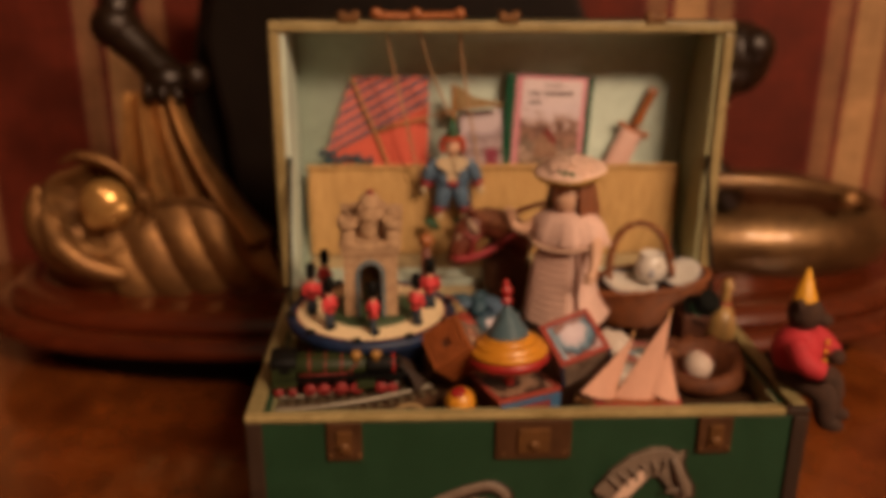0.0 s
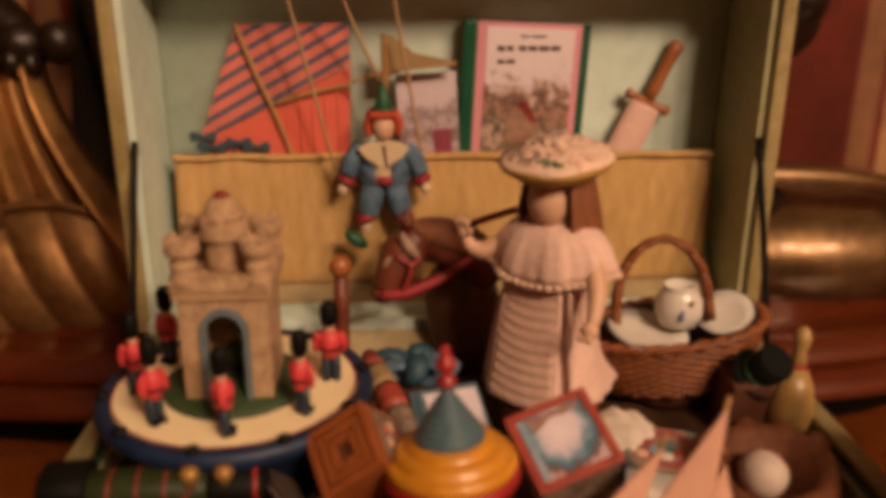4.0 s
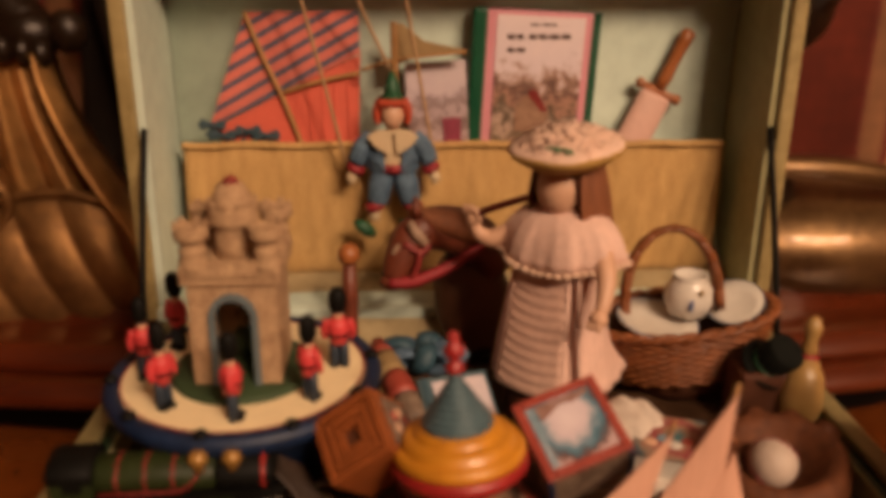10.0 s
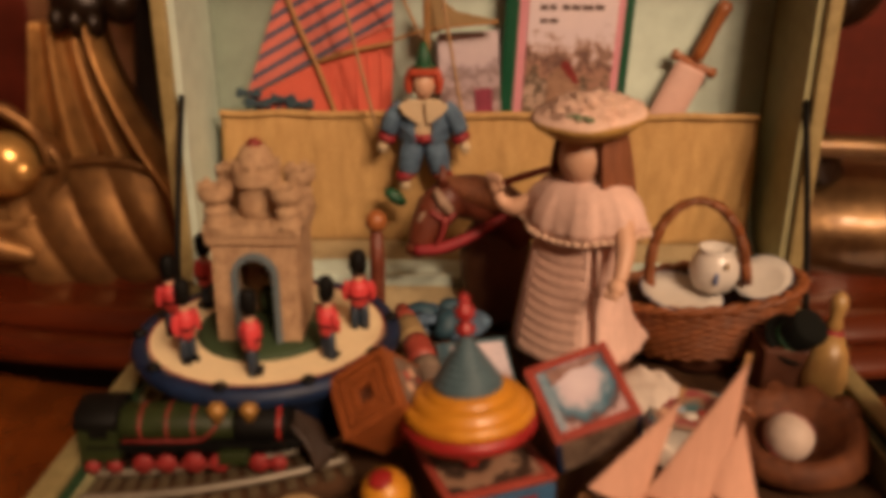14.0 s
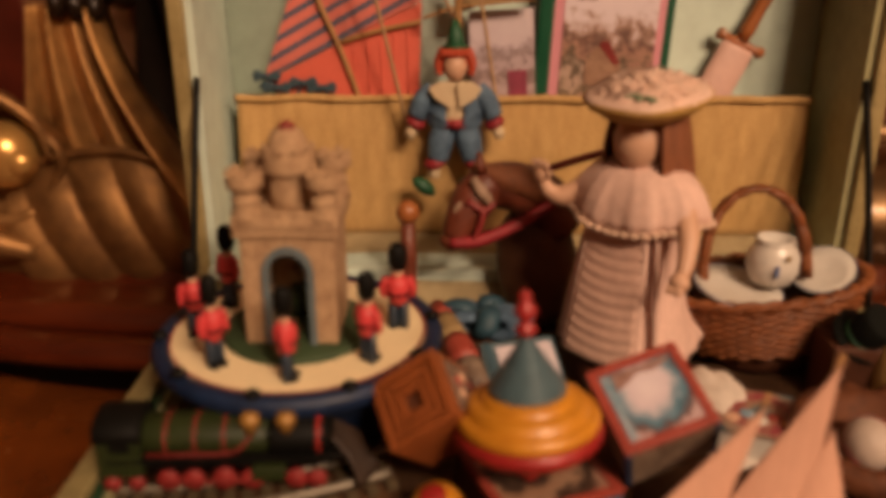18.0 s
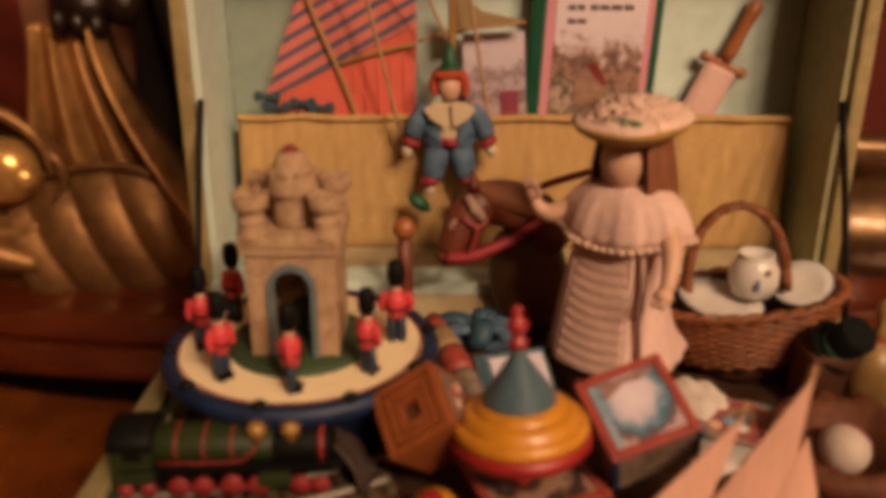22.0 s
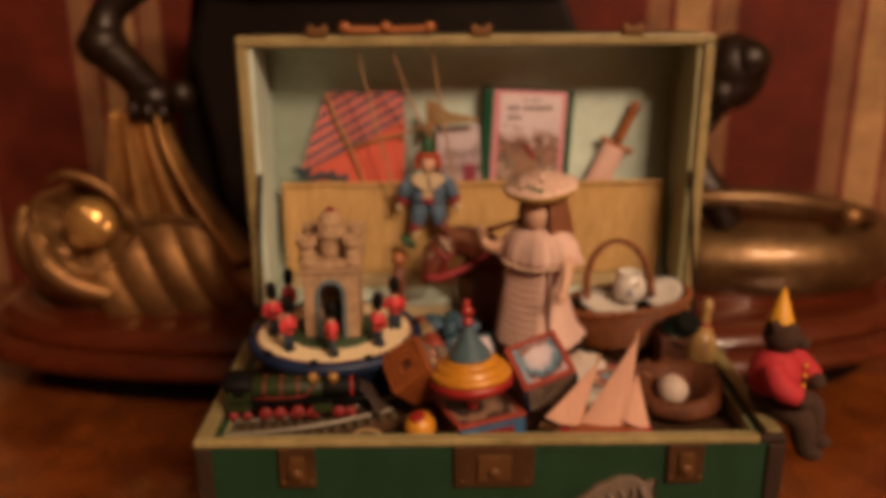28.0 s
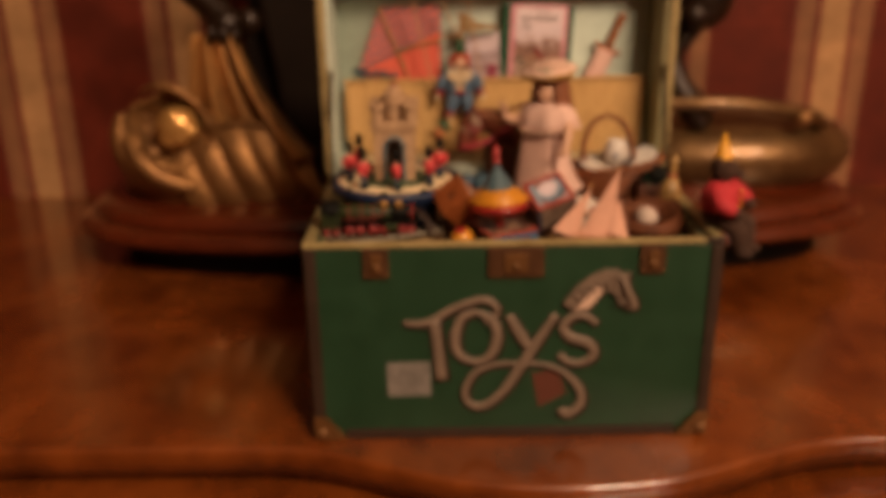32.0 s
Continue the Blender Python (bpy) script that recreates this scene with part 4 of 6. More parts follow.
# ---- toys: the castle roundabout ----
CX, CY, CZ = -0.57, 0.54, 0.955
ra = thing("roundabout", (CX, CY, CZ), "blue-rimmed round toy stage with a cream parade ring", "toy")
part("drum", lathe(B(), [(0.20, 0.0), (0.22, 0.10), (0.28, 0.185), (0.326, 0.220), (0.336, 0.245), (0.326, 0.260), (0.302, 0.263), (0.297, 0.252), (0.1, 0.25)], 40), M_NAVY, ra, "navy blue drum")
part("ring", lathe(B(), [(0.2965, 0.20), (0.2965, 0.257), (0.1, 0.257)], 40, flat=True), M_SAND, ra, "cream parade ring")
part("ring_line", lathe(B(), [(0.2955, 0.2585), (0.2955, 0.2605), (0.291, 0.2605), (0.291, 0.2585)], 40, hoop=True, flat=True), M_CLOTHRED, ra, "thin dark red line")
part("lawn", lathe(B(), [(0.178, 0.21), (0.176, 0.268), (0.165, 0.275), (0.02, 0.277)], 32), M_GRASS, ra, "mossy green centre disc")
for k in range(10):
    a = 2 * math.pi * (k + 0.3) / 10
    p = B()
    ball(p, (0.314 * math.cos(a), 0.314 * math.sin(a), 0.268), (0.018, 0.018, 0.012), u=8, v=6)
    part("stud", p, M_BLACKM, ra)

castle = thing("toy_castle", (CX + 0.005, CY - 0.01, CZ + 0.277), "stone-coloured toy castle with turrets and a blue-edged archway", "castle", M=Matrix.Diagonal((0.90, 0.92, 1.0, 1)))
hw, hd, h1 = 0.112, 0.105, 0.250


def arch(r, z, n=12):
    return [(r, 0.0), (r, z)] + [(r * math.cos(math.pi * i / n), z + r * math.sin(math.pi * i / n)) for i in range(1, n)] + [(-r, z), (-r, 0.0)]


outer = [(hw, 0), (hw, h1), (-hw, h1), (-hw, 0)]
gate = B()
prism(gate, outer + [(x, z) for x, z in arch(0.05, 0.168)][::-1], 0.03, T(0, -hd, 0))
part("gate_wall", gate, M_STONE, castle)
for sx in (-1, 1):
    part("side_wall", box(B(), (sx * (hw - 0.015), 0.016, h1 / 2), (0.03, 2 * hd - 0.035, h1), 0.004), M_STONE, castle)
part("back_wall", box(B(), (0, hd - 0.012, h1 / 2), (2 * hw - 0.065, 0.02, h1)), M_STONE, castle)
at = B()
o, i_ = arch(0.062, 0.168), arch(0.047, 0.168)
prism(at, o + i_[::-1], 0.022, T(0, -hd - 0.012, 0))
part("arch_trim", at, M_STONEBLUE, castle, "weathered blue arch trim")
part("cornice", box(B(), (0, 0, h1 + 0.008), (2 * hw + 0.022, 2 * hd + 0.022, 0.016), 0.005), M_STONE, castle)
part("parapet", box(B(), (0, 0, h1 + 0.032), (2 * hw + 0.030, 2 * hd + 0.030, 0.032), 0.010), M_STONE, castle)


def stone(at, size, turn, parent):
    """A rough stone with uneven, rounded edges."""
    bm = box(B(), (0, 0, 0), size, min(size) * 0.28)
    for v in bm.verts:
        v.co += Vector((rnd.uniform(-1, 1), rnd.uniform(-1, 1), rnd.uniform(-1, 1))) * 0.0016
    bmesh.ops.transform(bm, matrix=T(*at) @ R(turn, "Z") @ R(rnd.uniform(-8, 8), "X"), verts=bm.verts)
    return part("stone", bm, M_STONE, parent)


for side in range(4):
    turn = 90 * side
    for k in range(5):
        x = -0.068 + 0.034 * k + rnd.uniform(-0.004, 0.004)
        v = R(turn, "Z") @ Vector((x, -(hd + 0.002), h1 + 0.049 + rnd.uniform(-0.003, 0.003)))
        stone(v, (rnd.uniform(0.022, 0.032), 0.022, rnd.uniform(0.008, 0.014)), turn, castle)
for sx in (-1, 1):
    for sy in (-1, 1):
        cx, cy, cz = sx * (hw - 0.020), sy * (hd - 0.020), h1 + 0.036
        t = B()
        lathe(t, [(0.036, 0.0), (0.033, 0.016), (0.027, 0.036), (0.030, 0.040), (0.030, 0.046), (0.026, 0.050), (0.027, 0.066), (0.029, 0.069), (0.037, 0.072), (0.0385, 0.077), (0.039, 0.096), (0.038, 0.101), (0.032, 0.103), (0.028, 0.096)], 18, T(cx, cy, cz) @ Matrix.Diagonal((1.12, 1.12, 0.97, 1)), wob=0.02)
        turret = part("turret", t, M_STONE, castle)
        for k in range(6):
            a = 2 * math.pi * k / 6 + 0.3
            stone((cx + 0.037 * math.cos(a), cy + 0.037 * math.sin(a), cz + 0.102), (0.019, 0.011, 0.013), math.degrees(a) + 90, turret)
tw = B()
TZ = h1 + 0.038
lathe(tw, [(0.053, 0), (0.0525, 0.04), (0.052, 0.080), (0.052, 0.0835), (0.0535, 0.085), (0.062, 0.086), (0.064, 0.089), (0.0642, 0.094), (0.064, 0.120), (0.063, 0.125), (0.056, 0.128), (0.052, 0.125), (0.047, 0.150), (0.036, 0.172), (0.012, 0.186)], 28, T(0, -0.015, TZ), wob=0.005)
tower = part("tower", tw, M_STONE, castle)
for k in range(9):
    a = 2 * math.pi * (k + 0.5) / 9
    stone((0.059 * math.cos(a), 0.059 * math.sin(a) - 0.015, TZ + 0.133), (0.021, 0.010, 0.020), math.degrees(a) + 90, tower)
part("roof_cap", lathe(B(), [(0.024, 0.179), (0.017, 0.188), (0.006, 0.194)], 14, T(0, -0.015, TZ)), M_REDDULL, castle, "dull red cap")
q = B()
ball(q, (0, 0.02, 0.045), (0.03, 0.025, 0.045))
ball(q, (0, 0.015, 0.11), (0.02, 0.02, 0.026), mi=1)
solo("doorway_figure", q, [M_GRASS, M_TAN], (CX + 0.0, CY + 0.02, CZ + 0.277), "small plain green figure inside the castle doorway", "figurine")


def soldier():
    """A plain guardsman: boots and trousers, red coat, bearskin hat."""
    bm = B()
    for sx in (-1, 1):
        lathe(bm, [(0.013, 0), (0.015, 0.02), (0.013, 0.075)], 10, T(sx * 0.014, 0, 0), mi=0)
        ball(bm, (sx * 0.014, -0.01, 0.008), (0.013, 0.022, 0.01), mi=2)
    lathe(bm, [(0.024, 0.065), (0.030, 0.085), (0.032, 0.115), (0.022, 0.132)], 14, mi=1)
    for sx in (-1, 1):
        tube(bm, [(sx * 0.030, 0, 0.125), (sx * 0.040, -0.002, 0.10), (sx * 0.036, -0.008, 0.078)], [0.012, 0.012, 0.010], 8, mi=1)
    ball(bm, (0, 0, 0.142), (0.016, 0.016, 0.018), mi=3)
    lathe(bm, [(0.019, 0.148), (0.026, 0.165), (0.026, 0.195), (0.018, 0.208), (0.004, 0.212)], 14, mi=2)
    lathe(bm, [(0.0325, 0.088), (0.0325, 0.094)], 14, mi=2)
    return bm


first = None
for k in range(6):
    a = radians((4, -40, -86, -130, -172, -214)[k])
    m = Matrix.Translation(Vector((CX + 0.232 * math.cos(a), CY + 0.232 * math.sin(a), CZ + 0.2575)) * U) @ R(math.degrees(a) + 180, "Z") @ Matrix.Diagonal((0.86, 0.90, 1.0, 1))
    if first is None:
        first = solo("toy_soldier", soldier(), [M_SOLDIERBLUE, M_COAT, M_BLACK, M_SKIN], (0, 0, 0), "plain toy guardsman with red coat and black bearskin hat", "toy soldier", "soldiers round the castle")
        first.matrix_basis = m
    else:
        copy_thing(first, m)

# ---- the locomotive on its curved track ----
track = thing("toy_track", (0, 0, 0.955), "curved grey toy railway track with brown sleepers", "track")


def rail_at(s, off):
    """A point along the curve from the side wall to the roundabout's foot."""
    x = -0.90 + 0.56 * s
    y = 0.145 + 0.14 * s * s + off
    return (x, y, 0.062 + 0.015 * s)


for off in (-0.045, 0.045):
    part("rail", tube(B(), [rail_at(s / 10, off) for s in range(11)], 0.009, 6), M_RAIL, track)
for k in range(15):
    s = (k + 0.4) / 15
    x, y, z = rail_at(s, 0)
    part("sleeper", box(B(), (0, 0, 0), (0.024, 0.135, 0.018), 0.003, T(x, y, z - 0.019) @ R(math.degrees(math.atan2(0.32 * s, 0.56)), "Z")), M_SLEEPER, track)
part("ballast", tube(B(), [rail_at(s / 6, 0) for s in range(7)], 0.07, 10, M=T(0, 0, -0.055), squash=(1, 1.2, 0.62)), M_BED, track, "brown moulded ballast")

loco = thing("toy_locomotive", (-0.668, 0.235, 1.030), "green and black toy steam locomotive with red wheels", "locomotive", M=R(3, "Z") @ Matrix.Diagonal((0.97, 0.92, 0.71, 1)))
part("boiler", lathe(B(), [(0.052, -0.17), (0.056, -0.165), (0.056, 0.085), (0.052, 0.09)], 22, T(0, 0, 0.145) @ R(90, "Y")), M_TRAINGREEN, loco)
part("smokebox", lathe(B(), [(0.058, 0.092), (0.060, 0.10), (0.060, 0.20), (0.05, 0.215), (0.02, 0.222)], 22, T(0, 0, 0.145) @ R(90, "Y")), M_BLACK, loco)
for bx in (-0.12, -0.06, 0.0):
    part("band", lathe(B(), [(0.0570, bx - 0.0032), (0.0585, bx), (0.0570, bx + 0.0032)], 22, T(0, 0, 0.145) @ R(90, "Y")), M_REDDULL, loco)
part("front_band", lathe(B(), [(0.0605, 0.190), (0.0620, 0.194), (0.0605, 0.198)], 22, T(0, 0, 0.145) @ R(90, "Y")), M_RED, loco)
part("lining", tube(B(), [(-0.16, -0.058, 0.118), (-0.02, -0.060, 0.118), (0.03, -0.059, 0.13), (0.065, -0.044, 0.185)], 0.0045, 6, n=2), M_REDDULL, loco, "red painted line")
cab = B()
box(cab, (-0.215, 0, 0.10), (0.09, 0.125, 0.11), 0.006, mi=0)
for sy in (-1, 1):
    box(cab, (-0.215, sy * 0.058, 0.175), (0.085, 0.008, 0.05), 0.002, mi=0)
part("cab", cab, M_TRAINGREEN, loco)
part("cab_roof", lathe(B(), [(0.066, -0.048), (0.069, -0.044), (0.069, 0.044), (0.066, 0.048)], 22, T(-0.215, 0, 0.178) @ R(90, "Y") @ Matrix.Diagonal((0.72, 1, 1, 1))), M_BLACK, loco)
for sy in (-1, 1):
    part("cab_window", box(B(), (-0.21, sy * 0.0635, 0.150), (0.042, 0.004, 0.040), 0.001), M_BLACK, loco, "black cab opening")
part("frame", box(B(), (-0.01, 0, 0.078), (0.46, 0.09, 0.035), 0.004), M_BLACK, loco)
part("footplate", box(B(), (-0.03, 0, 0.098), (0.42, 0.13, 0.008), 0.002), M_BLACK, loco)
part("cylinder", box(B(), (0.088, -0.05, 0.055), (0.07, 0.04, 0.045), 0.008), M_TRAINGREEN, loco)
part("cylinder", box(B(), (0.088, 0.05, 0.055), (0.07, 0.04, 0.045), 0.008), M_TRAINGREEN, loco)
for wx, wr in ((-0.235, 0.024), (-0.185, 0.024), (-0.120, 0.032), (-0.068, 0.032), (-0.004, 0.035), (0.052, 0.032), (0.145, 0.031), (0.188, 0.028)):
    for sy in (-1, 1):
        w = part("wheel", lathe(B(), [(wr * 0.9, -0.008), (wr, -0.005), (wr, 0.005), (wr * 0.86, 0.006), (wr * 0.8, 0.002), (wr * 0.25, 0.004), (wr * 0.2, 0.01)], 16, T(wx, sy * 0.055, wr + 0.0) @ Matrix.Diagonal((0.74, 1, 1, 1)) @ R(90 * sy, "X")), M_WHEEL, loco)
        part("hub", ball(B(), (wx, sy * 0.064, wr), (0.006, 0.004, 0.008), u=8, v=6), M_REDDULL, w)
part("rod", box(B(), (0.0, -0.068, 0.034), (0.10, 0.006, 0.010), 0.002), M_REDDULL, loco)
part("rod", box(B(), (-0.09, -0.068, 0.034), (0.07, 0.006, 0.010), 0.002), M_REDDULL, loco)
for dx in (0.055, 0.128):
    part("dome", lathe(B(), [(0.015, 0.165), (0.015, 0.192), (0.022, 0.202), (0.022, 0.218), (0.012, 0.236)], 14, T(dx, -0.038, 0)), M_DOME, loco, "brass dome")
part("chimney", lathe(B(), [(0.016, 0.2), (0.013, 0.225), (0.02, 0.235), (0.02, 0.245)], 14, T(0.192, 0, 0)), M_BLACK, loco)
cc = part("cowcatcher", box(B(), (0.225, 0, 0.09), (0.03, 0.09, 0.02), 0.004), M_BLACKM, loco, "ribbed black cowcatcher")
for k in range(9):
    y = -0.070 + 0.14 * k / 8
    part("slat", tube(B(), [(0.218, y * 0.45, 0.150), (0.262, y * 0.8, 0.085), (0.315 - 0.5 * abs(y), y, 0.012)], [0.006, 0.0075, 0.009], 6), M_LEATHER, cc)

# ---- wooden carved cube, ball, picture blocks ----
fc = Vector((-0.287, 0.230, 1.211))
cube_turn = axes((0.803, -0.033, 0.595), (-0.333, 0.803, 0.494))
cs = 0.158
cube = thing("carved_cube", fc, "orange wooden cube carved with nested squares", "block", M=cube_turn)
# the carved face lies in the local x-y plane, looking along +z
fl = B()
box(fl, (0, 0, -cs / 2), (cs, cs, cs - 0.02), 0.006)
part("body", fl, [M_WOODO], cube)
for s_, zz in ((0.158, 0.0), (0.114, -0.003), (0.074, -0.006)):
    w_ = 0.018
    for k in range(4):
        pc = B()
        box(pc, (0, (s_ - w_) / 2, zz), (s_ - 0.002 if k % 2 else s_ - 2 * w_ - 0.002, w_, 0.024), 0.004, R(90 * k, "Z"))
        part("moulding", pc, M_WOODO, cube)
part("recess", box(B(), (0, 0, -0.013), (0.038, 0.038, 0.010)), M_WOODD, cube, "dark carved hollow")
side = B()
box(side, (cs / 2 + 0.002, 0, -cs / 2), (0.006, 0.12, 0.11), 0.002)
part("carving", side, M_BLOCKWHITE, cube, "pale printed panel on the side")
for k in range(6):
    a = 2 * math.pi * k / 6
    part("petal", ball(B(), (cs / 2 + 0.005, 0.03 * math.cos(a), -cs / 2 + 0.03 * math.sin(a)), (0.005, 0.014, 0.014), u=8, v=6), M_FRAMERED if k % 2 else M_SKIN, cube)

bb = B()
ball(bb, (0, 0, 0), 0.056, u=24, v=16)
lathe(bb, [(0.0563 * math.cos(t), 0.0563 * math.sin(t)) for t in (1.05, 1.15, 1.25, 1.35, 1.45, 1.53)], 24, R(18, "X") @ R(-10, "Y"), mi=1)
solo("toy_ball", bb, [M_YELLOW, M_CHERRY], (-0.238, 0.133, 1.022), "small yellow wooden ball with a red crown", "ball")

tb = thing("picture_block", (-0.035, 0.235, 0.955), "wooden picture block with brown landscape top and blue and red side", "block", "picture blocks", R(23, "Z"))
BS = 0.262
part("body", box(B(), (0, 0, 0.045), (BS - 0.004, BS - 0.004, 0.09), 0.006), M_WOODD, tb)
part("top_panel", box(B(), (0, 0, 0.0925), (BS - 0.035, BS - 0.035, 0.006), 0.002), M_BLOCKTOP, tb, "printed brown landscape")
for k in range(4):
    part("frame", box(B(), (0, BS / 2 - 0.010, 0.094), (BS if k % 2 else BS - 0.042, 0.020, 0.012), 0.003, R(90 * k, "Z")), M_FRAMERED, tb)
part("front_panel", box(B(), (0, -BS / 2 - 0.001, 0.043), (BS - 0.012, 0.006, 0.082), 0.002), M_BLOCKBLUE, tb, "blue painted side")
part("front_picture", box(B(), (-0.008, -BS / 2 - 0.0045, 0.036), (BS - 0.085, 0.004, 0.058), 0.001), M_REDDULL, tb, "dull red printed panel")

pl = Vector((0.186, 0.237, 1.221))
pb = thing("picture_block", pl, "picture block with red frame and winter landscape on top", "block", "picture blocks", axes((0.936, 0.197, 0.291), (-0.311, 0.852, 0.422)))
PS = 0.198
part("body", box(B(), (0, 0, -0.07), (PS, PS, 0.132), 0.005), M_BLOCKWHITE, pb, "worn printed paper sides")
for k in range(4):
    part("frame", box(B(), (0, PS / 2 - 0.010, 0.0), (PS - 0.002 if k % 2 else PS - 0.042, 0.020, 0.014), 0.003, R(90 * k, "Z")), M_FRAMERED, pb)
    part("corner_post", box(B(), (PS / 2 - 0.006, PS / 2 - 0.006, -0.07), (0.014, 0.014, 0.13), 0.003, R(90 * k, "Z")), M_NAVY, pb)
part("picture", box(B(), (0, 0, -0.002), (PS - 0.042, PS - 0.042, 0.010)), M_WINTER, pb, "winter landscape with pale snowy trees")
part("ground_print", prism(B(), [(-0.055, -0.074), (0.070, -0.074), (0.066, -0.062), (0.03, -0.054), (0.0, -0.060), (-0.03, -0.044), (-0.055, -0.034)], 0.0016, T(0, 0, 0.0035) @ R(-90, "X") @ Matrix.Diagonal((1, 1, -1, 1))), M_PICDARK, pb, "printed brown foreground")
part("blue_edge", box(B(), (-PS / 2 + 0.030, 0.0, 0.004), (0.016, PS - 0.05, 0.004)), M_PICB, pb, "blue painted strip")

# ---- the spinning top ----
top = thing("spinning_top", (-0.052, 0.200, 1.047), "yellow, red and blue wooden spinning top", "spinning top", M=R(-4, "X") @ R(-3, "Y"))
part("spindle", lathe(B(), [(0.010, 0.0), (0.020, 0.012), (0.024, 0.05), (0.021, 0.095)], 16), M_CHERRY, top, "red foot")
part("lower_bowl", lathe(B(), [(0.02, 0.080), (0.09, 0.085), (0.134, 0.096), (0.150, 0.113), (0.150, 0.128), (0.14, 0.137)], 40), M_CHERRY, top, "cherry red lower half")
part("belt", lathe(B(), [(0.120, 0.0905), (0.132, 0.0940), (0.134, 0.0968), (0.12, 0.098)], 40, hoop=True), M_YELLOW, top, "thin yellow line")
part("upper_bowl", lathe(B(), [(0.141, 0.136), (0.144, 0.142), (0.144, 0.150), (0.139, 0.160), (0.131, 0.165), (0.126, 0.162), (0.123, 0.166), (0.120, 0.178), (0.104, 0.188), (0.098, 0.185), (0.095, 0.190), (0.090, 0.200), (0.06, 0.207)], 48), M_YELLOW, top, "yellow ridged upper half")
cone = [(0.074, 0.200), (0.077, 0.206)]
for k in range(8):
    r = 0.074 * (1 - k / 8.8) ** 1.05
    z = 0.209 + 0.0132 * k
    cone += [(r, z), (r + 0.0022, z + 0.005), (r - 0.001, z + 0.010), (r - 0.0075, z + 0.0115)]
part("cone", lathe(B(), cone + [(0.010, 0.325)], 32), M_TEAL, top, "slate blue ribbed cone")
part("knob", lathe(B(), [(0.013, 0.318), (0.021, 0.326), (0.021, 0.336), (0.012, 0.343), (0.011, 0.35), (0.021, 0.36), (0.023, 0.374), (0.013, 0.386), (0.011, 0.392), (0.013, 0.402), (0.008, 0.41)], 18), M_CHERRY, top, "turned red knob")

# ---- the sailing boat ----
boat = thing("toy_sailboat", (0.40, 0.135, 0.955), "red toy sailing boat with three pink cloth sails", "boat")
hl = B()
secs = [(-0.17, 0.012), (-0.12, 0.035), (-0.04, 0.05), (0.06, 0.05), (0.13, 0.042), (0.165, 0.03)]
rows_ = []
for x, w in secs:
    rows_.append([hl.verts.new((x, yy * w, zz)) for yy, zz in ((-1, 0.065), (-0.9, 0.035), (-0.45, 0.008), (0.45, 0.008), (0.9, 0.035), (1, 0.065))])
for p, q in zip(rows_, rows_[1:]):
    for j in range(5):
        hl.faces.new((p[j], q[j], q[j + 1], p[j + 1])).smooth = True
    hl.faces.new((p[5], q[5], q[0], p[0]))
hl.faces.new(rows_[0])
hl.faces.new(rows_[-1][::-1])
part("hull", hl, M_CHERRY, boat)
part("deck", box(B(), (0.0, 0, 0.066), (0.24, 0.07, 0.006), 0.002), M_WOODO, boat)


def sail(pts, name="sail"):
    """A cloth triangle with a seamed, slightly hollow face."""
    bm = B()
    a, b, c = (Vector(p) for p in pts)
    n = 12
    g = {}
    for i in range(n + 1):
        for j in range(n + 1 - i):
            u, v = i / n, j / n
            p = a + (b - a) * u + (c - a) * v
            p.y += -0.02 * 4 * u * v - 0.0007 * (i % 2)
            g[i, j] = bm.verts.new(p)
    for i in range(n):
        for j in range(n - i):
            bm.faces.new((g[i, j], g[i + 1, j], g[i, j + 1]))
            if i + j < n - 1:
                bm.faces.new((g[i + 1, j], g[i + 1, j + 1], g[i, j + 1]))
    e = bmesh.ops.extrude_face_region(bm, geom=bm.faces[:])
    bmesh.ops.translate(bm, vec=(0, 0.006, 0), verts=[v for v in e["geom"] if isinstance(v, bmesh.types.BMVert)])
    return part(name, bm, M_SAIL, boat)


sail([(0.108, 0.012, 0.395), (-0.078, 0.004, 0.072), (0.085, -0.004, 0.07)])
sail([(-0.023, 0.0, 0.31), (-0.205, -0.03, 0.112), (-0.082, -0.012, 0.072)])
sail([(0.112, 0.006, 0.257), (0.052, -0.012, 0.095), (0.162, -0.014, 0.06)])
part("mast", tube(B(), [(0.108, 0.018, 0.41), (0.075, 0.014, 0.25), (0.04, 0.01, 0.05)], 0.006, 6), M_STICK, boat)
part("mast", tube(B(), [(-0.018, 0.014, 0.33), (-0.05, 0.012, 0.20), (-0.078, 0.01, 0.05)], 0.005, 6), M_STICK, boat)

# ---- leather glove with a ball ----
gl = B()
t_ = bmesh.new()
rg = []
for j, (r, z) in enumerate(((0.12, 0.0), (0.19, 0.02), (0.215, 0.075), (0.195, 0.13), (0.165, 0.145), (0.135, 0.12), (0.095, 0.06), (0.03, 0.035))):
    ring = []
    for i in range(60):
        a = 2 * math.pi * i / 60
        back = 0.5 + 0.5 * math.sin(a + 0.35)
        lift = 1 + (0.55 * back - 0.25) * (1 if 1 < j < 6 else 0)
        f = 1 + 0.045 * math.cos(7 * a) * back * (1 if j < 5 else 0)
        ring.append(t_.verts.new((r * f * math.cos(a), 0.88 * r * f * math.sin(a), z * lift)))
    rg.append(ring)
for p, q in zip(rg, rg[1:]):
    for i in range(60):
        t_.faces.new((p[i], p[(i + 1) % 60], q[(i + 1) % 60], q[i]))
t_.faces.new(rg[0][::-1])
t_.faces.new(rg[-1])
merge(gl, t_, None, 0, True)
glove = thing("baseball_glove", (0.722, 0.36, 0.957), "worn brown leather baseball glove", "glove", M=Matrix.Diagonal((0.80, 0.80, 0.80, 1)))
part("palm", gl, M_GLOVE, glove)
